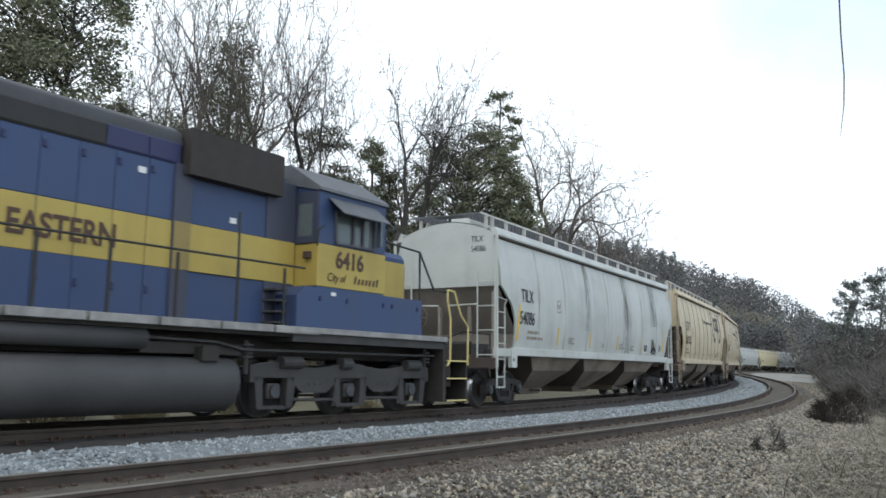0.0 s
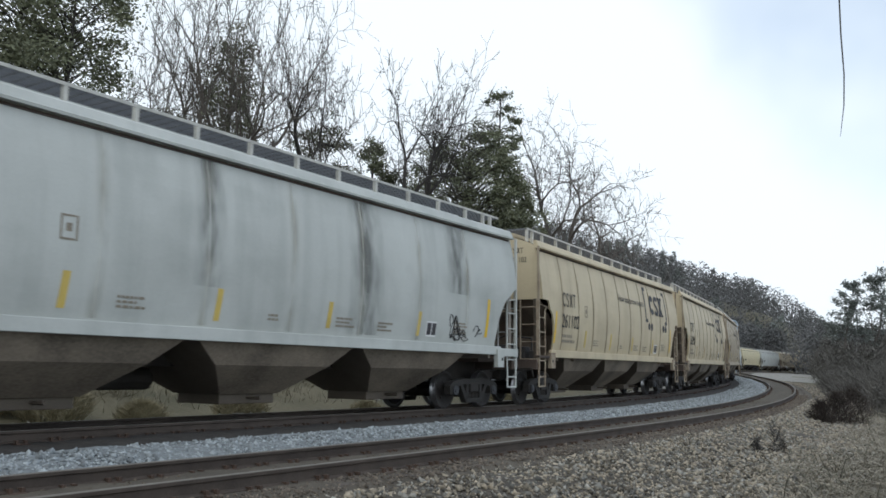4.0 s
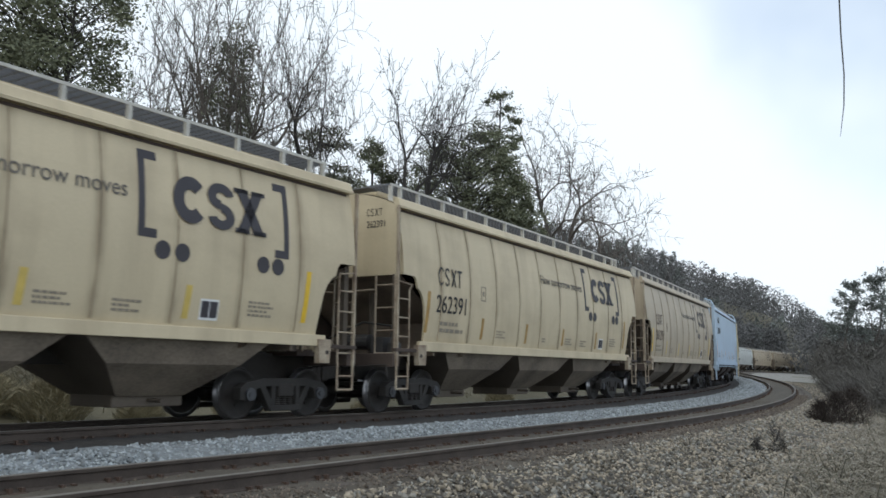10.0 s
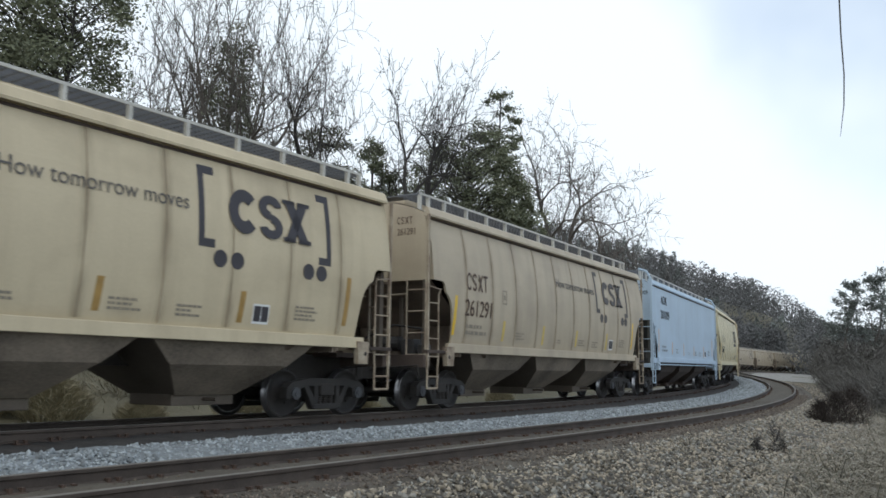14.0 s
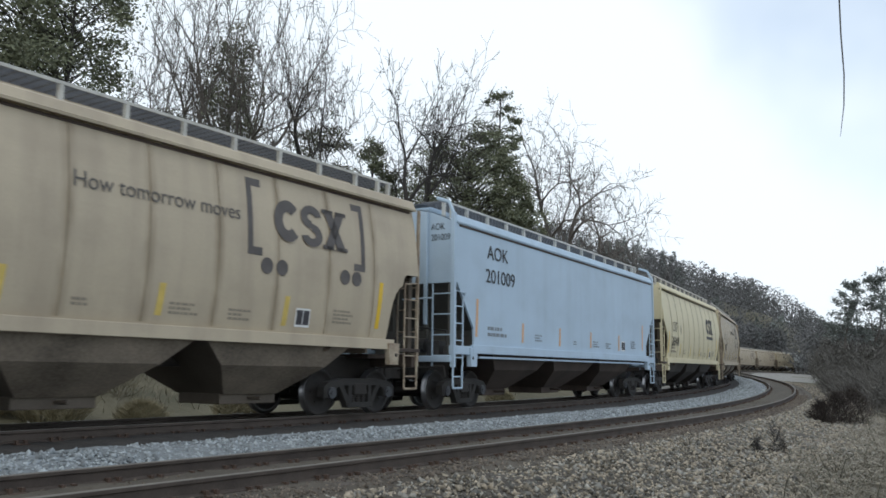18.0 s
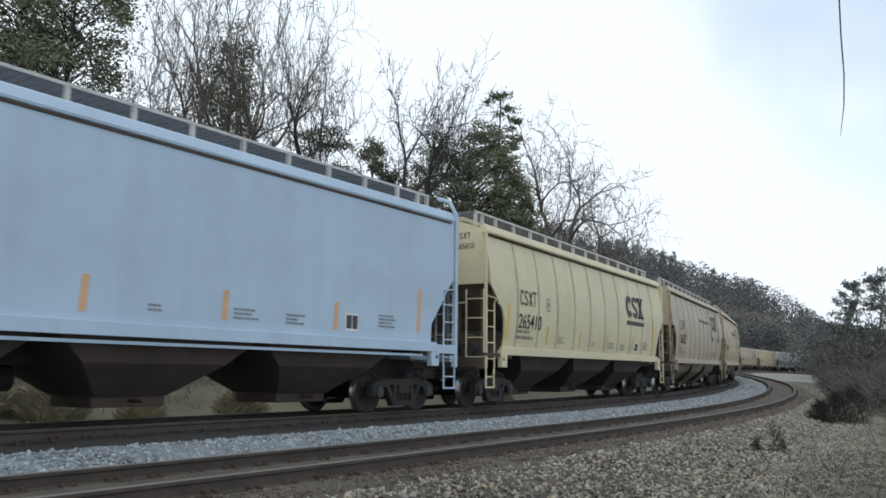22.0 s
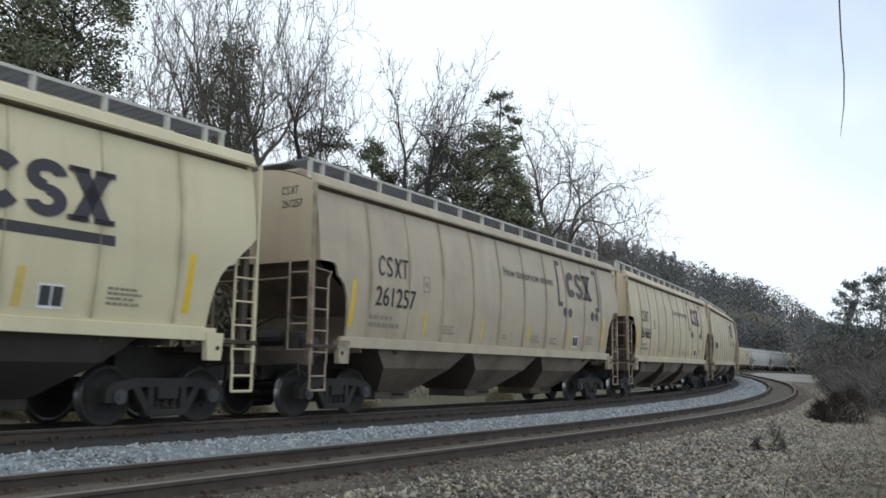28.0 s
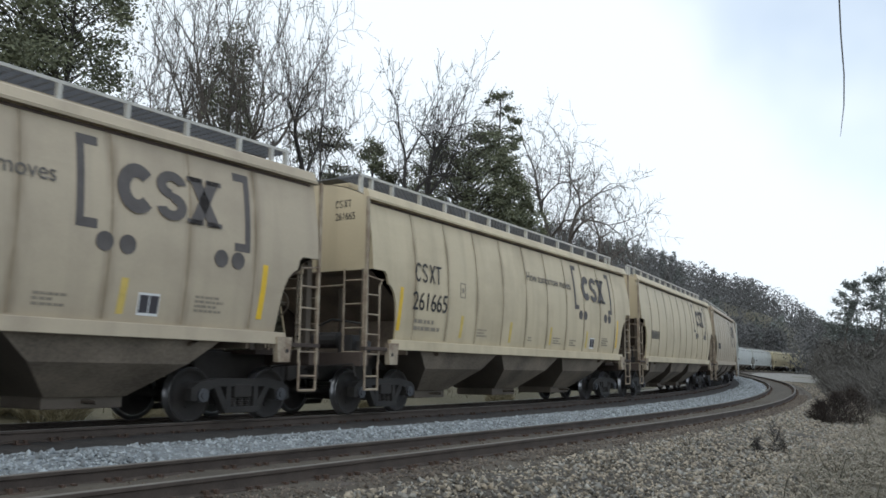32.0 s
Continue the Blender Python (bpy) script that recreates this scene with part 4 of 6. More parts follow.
        part("mirror_arm", flat(bm), BLACK_PAINT, cab)
        bm = box(bmesh.new(), 4.43, 4.53, y * 1.25, y * 1.40, 2.98, 3.12, 0.02)
        part("marker_lamp", flat(bm), RUST, cab)
    # short hood with its stripe
    bm = loft(bmesh.new(), [hood_ring(6.6, 0.95, 1.6, 3.40, 3.62), hood_ring(8.05, 0.95, 1.6, 3.38, 3.60), hood_ring(8.18, 0.88, 1.6, 3.25, 3.45)], False)
    bm.faces.new([bm.verts.new(q) for q in hood_ring(8.18, 0.88, 1.6, 3.25, 3.45)])
    nose = part("short_hood", flat(bm), BLUE, e)
    for y in (-1, 1):
        bm = box(bmesh.new(), 6.62, 8.06, y * 0.945, y * 0.962, 2.50, 3.29, 0.006)
        part("stripe_panel", flat(bm), YELLOW, nose)
    bm = box(bmesh.new(), 8.15, 8.20, -0.86, 0.86, 2.50, 3.24, 0.006)
    part("stripe_panel", flat(bm), YELLOW, nose)
    # boxes below the cab, side steps
    for y in (-1, 1):
        bm = prism(bmesh.new(), [(4.02, 1.66), (7.95, 1.66), (7.95, 2.43), (4.25, 2.43), (4.02, 2.25)], y * 0.95, y * 1.54)
        part("side_box", flat(bm), BLUE, e)
        for x in (4.62, 5.4, 6.55, 6.85, 7.75):
            part("box_latch", flat(box(bmesh.new(), x, x + 0.05, y * 1.53, y * 1.565, 2.18, 2.27)), DARK_BLUE, e)
        bm = box(bmesh.new(), 4.95, 5.08, y * 1.53, y * 1.548, 2.30, 2.37)
        part("white_placard", flat(bm), WHITE_PAINT, e)
        bm = bmesh.new()
        for k in range(4):
            box(bm, 3.72, 4.02, y * 0.96, y * 1.30, 1.72 + 0.20 * k, 1.755 + 0.20 * k)
        part("cab_step", flat(bm), FRAME_GREY, e)
    # end steps
    for sx in (-1, 1):
        for y in (-1, 1):
            x0, x1 = (9.0 * sx, 9.85 * sx)
            bm = box(bmesh.new(), min(x0, x0 - 0.12 * sx), max(x0, x0 - 0.12 * sx), y * 0.9, y * 1.5, 0.22, 1.56)
            well = part("step_well", flat(bm), SOOT, e)
            part("well_plate", flat(box(bmesh.new(), min(x1, x1 + 0.06 * sx), max(x1, x1 + 0.06 * sx), y * 0.8, y * 1.5, 0.20, 1.56)), SOOT, well)
            part("well_back", flat(box(bmesh.new(), min(x0, x1), max(x0, x1), y * 0.78, y * 0.84, 0.2, 1.56)), SOOT, well)
            for z in (0.22, 0.72, 1.12):
                bm = box(bmesh.new(), min(x0, x1), max(x0, x1), y * 0.85, y * 1.52, z, z + 0.035)
                box(bm, min(x0, x1), max(x0, x1), y * 1.52, y * 1.53, z + 0.005, z + 0.038, 0, 1)
                part("tread", flat(bm), [SOOT, STEP_YELLOW], well)
            bm = bmesh.new()
            pipe(bm, [(8.98 * sx, y * 1.54, 1.02), (9.08 * sx, y * 1.56, 1.15), (9.08 * sx, y * 1.56, 2.1), (8.98 * sx, y * 1.54, 2.5), (8.98 * sx, y * 1.54, 2.76)], 0.024, 6)
            part("grab_rail", flat(bm), STEP_YELLOW, e, "yellow painted grab rail")
            bm = bmesh.new()
            pipe(bm, [(9.25 * sx, y * 1.54, 2.74), (9.55 * sx, y * 1.54, 2.2), (9.86 * sx, y * 1.54, 1.95), (9.86 * sx, y * 1.54, 1.05)], 0.024, 6)
            pipe(bm, [(8.98 * sx, y * 1.54, 2.76), (9.25 * sx, y * 1.54, 2.74)], 0.024, 6)
            part("grab_rail", flat(bm), STEP_YELLOW, e, "yellow painted grab rail")
        bm = box(bmesh.new(), 9.15 * sx, 9.35 * sx, -1.4, 1.4, 0.55, 1.5, 0.03)
        part("end_plate", flat(bm), SOOT, e)
        bm = box(bmesh.new(), 9.3 * sx, 10.4 * sx, -0.15, 0.15, 0.74, 0.98, 0.03)
        part("coupler", flat(bm), SOOT, e)
    # black handrails
    for y in (-1, 1):
        for x in [-8.4, -7.2, -6.0, -4.8, -3.4, -2.2, -0.99, 0.15, 1.36, 2.62, 3.73]:
            bm = tube(bmesh.new(), (x, y * 1.50, 1.62), (x, y * 1.50, 2.70), 0.028, 6)
            part("handrail_post", flat(bm), BLACK_PAINT, e)
        bm = tube(bmesh.new(), (-8.4, y * 1.50, 2.70), (4.25, y * 1.50, 2.76), 0.020, 6)
        part("handrail", flat(bm), BLACK_PAINT, e)
        bm = pipe(bmesh.new(), [(2.62, y * 1.50, 2.6), (2.60, y * 1.50, 3.55)], 0.022, 6)
        part("rod", flat(bm), BLACK_PAINT, e)
        bm = pipe(bmesh.new(), [(6.62, y * 1.45, 3.60), (7.97, y * 1.45, 3.52), (8.5, y * 1.48, 2.72), (9.0, y * 1.52, 2.72)], 0.024, 6)
        pipe(bm, [(7.97, y * 1.45, 3.52), (8.0, y * 1.45, 1.65)], 0.024, 6)
        part("handrail", flat(bm), BLACK_PAINT, e)
    # fuel tank, reservoir
    bm = bmesh.new()
    prof = [(-1.15, 0.18), (-1.40, 0.34), (-1.50, 0.60), (-1.48, 0.86), (-1.36, 1.02), (-1.1, 1.08), (1.1, 1.08), (1.36, 1.02), (1.48, 0.86), (1.50, 0.60), (1.40, 0.34), (1.15, 0.18)]
    loft(bm, [[(x, a * k, 0.62 + (b - 0.62) * k) for a, b in prof] for x, k in ((-4.6, 0.9), (-4.5, 1), (2.78, 1), (2.92, 0.9))], True, True)
    part("fuel_tank", flat(bm, True), TANK, e)
    bm = tube(bmesh.new(), (-4.0, -1.28, 1.34), (0.95, -1.28, 1.34), 0.17, 16)
    tube(bm, (-4.0, 1.28, 1.34), (0.95, 1.28, 1.34), 0.17, 16)
    part("air_reservoir", flat(bm, True), TANK, e)
    part("pipework", flat(box(bmesh.new(), 0.95, 3.0, -1.25, 1.25, 1.12, 1.30)), SOOT, e)
    part("filter_bowl", flat(box(bmesh.new(), 2.0, 2.35, -1.44, -1.2, 1.0, 1.25, 0.02)), SOOT, e)
    for y in (-1.30, -1.18):
        part("brake_pipe", flat(pipe(bmesh.new(), [(0.95, y, 1.36), (2.4, y, 1.33), (3.0, y, 1.22), (8.8, y, 1.24)], 0.026, 6)), FRAME_GREY, e)
    for x in (3.2, 8.6):
        bm = bmesh.new()
        for k in range(4):
            tube(bm, (x, -1.15, 1.08 + 0.07 * k), (x, -1.15, 1.12 + 0.07 * k), 0.13, 12)
        tube(bm, (x, -1.15, 0.80), (x, -1.15, 1.40), 0.05, 8)
        part("damper", flat(bm), FRAME_GREY, e)
    # trucks
    for sx in (1, -1):
        t = put("truck", mesh_of("truck", flat(box(bmesh.new(), -0.35, 0.35, -1.05, 1.05, 0.66, 0.98, 0.03)), FRAME_GREY), e, pose(6.01 * sx, 0, 0, 0, 0, 0 if sx > 0 else 180))
        for y in (-1.10, 1.10):
            part("side_frame", flat(loco_side_frame(y)), [FRAME_GREY, BLACK_PAINT], t)
            a, b = y - 0.09, y + 0.09
            for x in (-2.1, 0, 2.1):
                bm = box(bmesh.new(), x - 0.17, x + 0.17, a + 0.03, b - 0.03, 0.36, 0.64, 0.05)
                tube(bm, (x, a - 0.01 if y < 0 else b + 0.01, 0.5), (x, y, 0.5), 0.12, 14, slot=1)
                part("journal_box", flat(bm), [FRAME_GREY, BEARING], t)
            for x, w in ((-1.75, 0.52), (2.05, 0.5), (-0.2, 0.3)):
                part("brake_cylinder", flat(tube(bmesh.new(), (x - w / 2, y * 1.10, 1.02), (x + w / 2, y * 1.10, 1.02), 0.115, 12)), FRAME_GREY, t)
            for x in (-1.05, 1.05):
                bm = tube(bmesh.new(), (x - 0.62, y * 1.07, 0.34), (x + 0.62, y * 1.07, 0.32), 0.03, 6)
                tube(bm, (x - 0.62, y * 1.07, 0.20), (x - 0.55, y * 1.07, 0.75), 0.03, 6)
                tube(bm, (x + 0.55, y * 1.07, 0.20), (x + 0.62, y * 1.07, 0.72), 0.03, 6)
                part("brake_rigging", flat(bm), FRAME_GREY, t)
        for a in (-2.1, 0.0, 2.1):
            wheel_pair(t, a, LOCO_WHEEL, 0.508)
    # lettering
    for text, size, x, z, y, sq, sh, mat, b in (("EASTERN", 0.50, -1.16, 2.72, 0.962, 0.86, 0, BROWN_MARK, 0.012), ("6416", 0.46, 5.04, 2.86, 1.552, 0.92, 0, BROWN_MARK, 0.014), ("City of", 0.235, 4.80, 2.58, 1.552, 0.82, 0.25, BROWN_MARK, 0.0)):
        words("lettering", text, size, mat, e, pose(x, -y - 0.004, z, 90, 0, 0), sq, sh, "dark painted lettering", b)
    for k in range(7):
        bm = prism(bmesh.new(), [(5.60 + 0.115 * k, 2.585), (5.655 + 0.115 * k, 2.585), (5.69 + 0.115 * k, 2.70 + (0.04 if k in (0, 6) else 0)), (5.635 + 0.115 * k, 2.70 + (0.04 if k in (0, 6) else 0))], -1.556, -1.550)
        part("script_stroke", flat(bm), BROWN_MARK, e)
    return tagged(e, "blue and yellow diesel locomotive, grimy, running long hood first", "locomotive")


def loco_side_frame(y):
    bm = bmesh.new()
    a, b = y - 0.09, y + 0.09
    low = []
    for x in np.linspace(2.72, -2.72, 45):
        d = min(abs(x - c) for c in (-2.1, 0, 2.1))
        z = 0.74 if d < 0.30 else 0.74 - 0.28 * float(smooth(0.30, 0.75, d))
        low.append((x, max(z, 0.66) if abs(x) > 2.4 else z))
    top = [(x, 0.98 + 0.05 * math.cos(x * 2.99)) for x in np.linspace(-2.72, 2.72, 25)]
    prism(bm, top + low, a, b)
    for x in (-2.1, 0, 2.1):
        for k in (-0.42, 0.42):
            prism(bm, [(x + k - 0.10, 0.76), (x + k + 0.10, 0.76), (x + k * 0.85 + 0.07, 0.20), (x + k * 0.85 - 0.07, 0.20)], a, b)
        box(bm, x - 0.40, x + 0.40, a + 0.02, b - 0.02, 0.18, 0.24)
    for x in (-1.05, 1.05):
        for k in (-0.17, 0, 0.17):
            tube(bm, (x + k, a - 0.004 if y < 0 else b + 0.004, 0.62), (x + k, y, 0.62), 0.035, 8, slot=1)
    return bm


YELLOW_DIRTY = wagon_paint("sooty_yellow_paint", (0.27, 0.20, 0.06), (0.08, 0.06, 0.035), 0.6)
SOOTY_SHADED_BLUE = wagon_paint("sooty_shaded_blue_paint", (0.050, 0.055, 0.085), (0.03, 0.03, 0.035), 0.5)
WALK_GREY = material("pale_walkway_paint", (0.27, 0.262, 0.25), 0.7, 0, 0.4, 4, 40, 0.1)
ROOF_DARK = material("dark_hood_roof", (0.045, 0.046, 0.05), 0.7, 0, 0.3, 2, 30, 0.1)
ROOF_GREY = material("grey_cab_roof", (0.10, 0.105, 0.115), 0.7, 0, 0.25, 2, 30, 0.1)
COLUMN_GREY = material("sooty_blue_column", (0.075, 0.078, 0.09), 0.7, 0, 0.3, 3, 30, 0.1)
FILTER_BROWN = material("sooty_filter_box", (0.035, 0.028, 0.025), 0.75, 0, 0.3, 3, 30, 0.1)
loco = locomotive()
CARS.insert(0, (loco, LOCO_MID))

# ---- markings on the cars ----
LONG = [1.0]       # how much longer than usual the car being marked is


def lean(z, bulge):
    d = side_y(z + 0.1, bulge) - side_y(z - 0.1, bulge)
    return math.degrees(math.atan2(d, 0.2))


def on_side(x, z, bulge=True, proud=0.012):
    """The pose of lettering on the camera's side of a car."""
    return pose(x * LONG[0], -side_y(z, bulge) - proud, z, 90 + lean(z, bulge), 0, 0)


def bar(car, name, x0, x1, z0, z1, mat, bulge=True, slant=0.0, label=""):
    """A painted patch that follows the side's curve."""
    x0, x1 = x0 * LONG[0], x0 * LONG[0] + x1 - x0
    bm = bmesh.new()
    zs = np.linspace(z0, z1, 3 if z1 - z0 < 0.3 else 6)
    loft(bm, [[(a + slant * (z - z0), -side_y(z, bulge) - d, z) for a, d in ((x0, 0.003), (x0, 0.006), (x1, 0.006), (x1, 0.003))] for z in zs], False)
    return part(name, flat(bm), mat, car, label)


def shape_mesh(polygons, depth=0.0):
    """Flat painted shapes, their pieces welded."""
    bm = bmesh.new()
    for pg in polygons:
        bm.faces.new([bm.verts.new((x, y, depth)) for x, y in pg])
    bmesh.ops.remove_doubles(bm, verts=bm.verts, dist=0.002)
    return flat(bm)


def arc(cx, cy, rx, ry, wx, wy, a0, a1, n=14):
    """The quads of a ring's arc."""
    out = []
    for k in range(n):
        p, q = radians(a0 + (a1 - a0) * k / n), radians(a0 + (a1 - a0) * (k + 1) / n)
        out.append([(cx + rx * math.cos(p), cy + ry * math.sin(p)), (cx + rx * math.cos(q), cy + ry * math.sin(q)), (cx + (rx - wx) * math.cos(q), cy + (ry - wy) * math.sin(q)), (cx + (rx - wx) * math.cos(p), cy + (ry - wy) * math.sin(p))])
    return out


def emblem(w, h):
    """Three heavy plain shapes side by side: an open ring, a double hook and a cross."""
    u = w / 3.1
    c, d = u * 0.34, h * 0.28
    ring = arc(u * 0.50, h / 2, u * 0.54, h / 2, c, d, 42, 318, 20)
    cx = u * 1.5
    hook = arc(cx, h * 0.72, u * 0.45, h * 0.29, c * 0.85, d * 0.72, 10, 270, 14) + arc(cx, h * 0.28, u * 0.45, h * 0.29, c * 0.85, d * 0.72, -170, 90, 14)
    x0 = u * 2.02
    t = u * 0.37
    cross = [[(x0, 0), (x0 + t, 0), (x0 + u, h), (x0 + u - t, h)], [(x0, h), (x0 + u - t, 0), (x0 + u, 0), (x0 + t, h)]]
    feet = [[(x0 - 0.06 * u, 0), (x0 + t * 1.2, 0), (x0 + t * 1.2, h * 0.10), (x0 - 0.06 * u, h * 0.10)], [(x0 + u - t * 1.2, 0), (x0 + u * 1.06, 0), (x0 + u * 1.06, h * 0.10), (x0 + u - t * 1.2, h * 0.10)], [(x0 - 0.06 * u, h * 0.9), (x0 + t * 1.2, h * 0.9), (x0 + t * 1.2, h), (x0 - 0.06 * u, h)], [(x0 + u - t * 1.2, h * 0.9), (x0 + u * 1.06, h * 0.9), (x0 + u * 1.06, h), (x0 + u - t * 1.2, h)]]
    return shape_mesh(ring + hook, 0.003), shape_mesh(cross + feet, 0.0035)


def letter_shapes(car, m, h, mat):
    """Four thin plain shapes in a row: an open ring, a double hook, a cross and a hammer."""
    w, t = h * 0.36, h * 0.125
    s_x = h * 1.13
    x0, x1 = h * 1.66, h * 2.36
    k = t * 1.25
    top = h * 2.46
    polys = [arc(w, h / 2, w, h * 0.52, t, t, 38, 322, 20),
             arc(s_x, h * 0.75, w * 0.84, h * 0.27, t, t, 15, 270, 12) + arc(s_x, h * 0.25, w * 0.84, h * 0.27, t, t, -165, 90, 12),
             [[(x0, 0), (x0 + k, 0), (x1, h), (x1 - k, h)], [(x0, h), (x1 - k, 0), (x1, 0), (x0 + k, h)]],
             [[(top, h - t), (top + h * 0.66, h - t), (top + h * 0.66, h), (top, h)], [(top + h * 0.33 - t / 2, 0), (top + h * 0.33 + t / 2, 0), (top + h * 0.33 + t / 2, h - t), (top + h * 0.33 - t / 2, h - t)]]]
    for p in polys:
        o = part("mark_shape", shape_mesh([[(x * 0.84, y) for x, y in q] for q in p], 0.003), mat, car)
        o.matrix_basis = m


def boxcar_emblem(car, x=2.62, mat=NAVY):
    """The emblem inside brackets on four dots."""
    a, b = emblem(1.96, 0.78)
    z = 3.16
    e = part("emblem", a, mat, car, "large dark blue emblem")
    e.matrix_basis = on_side(x + 0.65, z + 0.39) @ pose(0, -0.39, 0)
    b = part("emblem_cross", b, mat, car)
    b.matrix_basis = e.matrix_basis
    for k, (x0, sgn) in enumerate(((x, 1), (x + 3.16, -1))):
        bar(car, "bracket", min(x0, x0 + 0.12 * sgn), max(x0, x0 + 0.12 * sgn), 2.86, 4.18, mat)
        bar(car, "bracket_arm", min(x0, x0 + 0.34 * sgn), max(x0, x0 + 0.34 * sgn), 2.84, 2.98, mat)
        bar(car, "bracket_arm", min(x0, x0 + 0.34 * sgn), max(x0, x0 + 0.34 * sgn), 4.06, 4.20, mat)
    for dx in (0.46, 0.83, 2.55, 2.90):
        bm = tube(bmesh.new(), (0, 0, 0), (0, 0, 0.004), 0.145, 20)
        d = part("dot", flat(bm), mat, car)
        d.matrix_basis = on_side(x + dx, 2.68, True, 0.008)


def stencil_block(car, x, z, rows, w, h, mat=FAINT, bulge=True):
    r = random.Random(int(100 * (x + z)) + rows)
    for k in range(rows):
        a, low, cols = x * LONG[0], z + k * h * 1.8, []
        while a < x * LONG[0] + w * (1 - 0.25 * (k % 2)):
            b = a + r.uniform(0.8, 2.6) * h
            cols += [(a - 0.002, 0.06 * h), (a, h), (b, h), (b + 0.002, 0.06 * h)]
            a = b + r.uniform(0.3, 0.8) * h
        bm = loft(bmesh.new(), [[(c, -side_y(q, bulge) - 0.0065, q) for q in (low, low + t)] for c, t in cols], False)
        part("stencil_line", bm, mat, car)


def car_marks(car, number, prefix, emb, bulge=True, nx=-6.22, nz=2.22, size=0.57, stripes=True, squeeze=0.86, stripe_mat=STRIPE, mark=MARK, end_y=-0.62):
    faint = FAINT if bulge else FAINT_GREY
    if prefix:
        words("reporting_mark", prefix, size * 0.98, mark, car, on_side(nx + 0.08, nz + 0.60, bulge), squeeze, 0, "dark stencilled letters", 0.002)
    else:
        letter_shapes(car, on_side(nx + 0.08, nz + 0.62, bulge), size * 0.72, mark)
    words("car_number", number, size, mark, car, on_side(nx, nz, bulge), squeeze, 0, "dark stencilled number", 0.001)
    if stripes:
        for x, z0, z1 in ((-6.74, 1.74, 2.66), (-4.15, 1.68, 2.20), (-1.62, 1.66, 2.19), (0.90, 1.68, 2.18), (3.60, 1.66, 2.19), (6.25, 1.74, 2.68)):
            bar(car, "reflector", x, x + 0.12, z0, z1, STRIPE_FADED if stripe_mat is STRIPE and z1 < 2.3 else stripe_mat, bulge, 0.06, "yellow reflective stripe")
    bar(car, "placard", 3.94, 4.32, 1.66, 2.00, WHITE_PAINT, bulge)
    bm_x = ((3.965, 4.12), (4.14, 4.295))
    for a, b in bm_x:
        bar(car, "placard_field", a, b, 1.70, 1.965, NAVY, bulge).location.y = -0.004
    for x, z, rows, w in ((-6.1, 1.78, 2, 1.05), (-3.3, 1.75, 3, 0.45), (-0.5, 1.74, 2, 0.26), (1.15, 1.72, 3, 0.5), (2.35, 1.70, 3, 0.42), (4.95, 1.78, 4, 0.55)):
        stencil_block(car, x, z, rows, w, 0.085 if x == -6.1 else 0.04, faint, bulge)
    for x0, x1, z0, z1 in () if not bulge else ((-4.22, -4.19, 2.62, 2.98), (-4.0, -3.97, 2.62, 2.98), (-4.19, -4.0, 2.62, 2.65), (-4.19, -4.0, 2.95, 2.98), (-4.14, -4.05, 2.74, 2.86)):
        bar(car, "stencil_line", x0, x1, z0, z1, FAINT, bulge)
    # the same mark, small, on the end sheet
    if prefix:
        words("end_mark", prefix, 0.22, mark, car, pose(-7.66 * LONG[0] - 0.006, end_y, 4.26, 90, 0, -90), 0.8)
    else:
        letter_shapes(car, pose(-7.66 * LONG[0] - 0.006, end_y, 4.26, 90, 0, -90), 0.16, mark)
    words("end_number", number, 0.22, mark, car, pose(-7.66 * LONG[0] - 0.006, end_y, 4.00, 90, 0, -90), 0.8)


BY = [c for c, _ in CARS[1:]]


def begin(i):
    LONG[0] = HALVES[i] / 7.66
    return BY[i]


car_marks(begin(0), "54086", "TILX", False, True, -6.64, 2.17, 0.50, squeeze=0.80, end_y=-0.74)
for i, number in ((1, "261102"), (2, "262391"), (3, "261291"), (6, "261257"), (7, "261665")):
    car_marks(begin(i), number, "", True, nx={2: -6.34, 6: -5.95}.get(i, -6.22), mark=MARK if i != 3 else BROWN_MARK, stripe_mat=STRIPE_BROWN if i == 2 else STRIPE)
    boxcar_emblem(BY[i], 2.84 if i == 6 else 2.66, NAVY if i < 3 else NAVY_FADED)
    words("slogan", "How tomorrow moves", 0.36, SLOGAN, BY[i], on_side(-0.48 if i == 6 else -0.64, 3.40), 0.92, 0, "thin dark slogan")
car_marks(begin(4), "201009", "AOK", False, False, -6.22, 3.12, 0.50, stripe_mat=ORANGE, squeeze=1.14, end_y=-0.86)
car_marks(begin(5), "265410", "", True, True, -6.06, 2.06, 0.56, squeeze=0.92)
_a, _b = emblem(2.08, 0.78)
for _m in (_a, _b):
    _o = part("emblem", _m, NAVY, BY[5])
    _o.matrix_basis = on_side(2.95, 3.2) @ pose(0, -0.30, 0)
bar(BY[5], "underline", 2.95, 5.05, 2.62, 2.77, NAVY)
for i in range(8, len(BY)):
    begin(i)
    if TRAIN[i] in ("tan", "dusty"):
        boxcar_emblem(BY[i], 2.62, NAVY_FADED)
    for k in range(6):
        bar(BY[i], "mark_bar", -6.1 + 0.24 * k, -5.92 + 0.24 * k, 2.24, 2.56, MARK)
# scrawl of spray paint on the grey car
begin(0)
def scrawl(x, z, w, h, loops, turns, r=0.011):
    """One looping line of spray paint."""
    pts = []
    for k in range(turns * 10 + 1):
        u = k / (turns * 10)
        a = 2 * math.pi * turns * u
        q = z + h * (0.5 + 0.46 * math.sin(a) * (0.6 + 0.4 * math.cos(loops * u)))
        pts.append((x + w * u + 0.09 * math.cos(a * 1.3 + loops), -side_y(q) - 0.004, q))
    part("scrawl", flat(pipe(bmesh.new(), pts, r, 4)), MARK, BY[0])


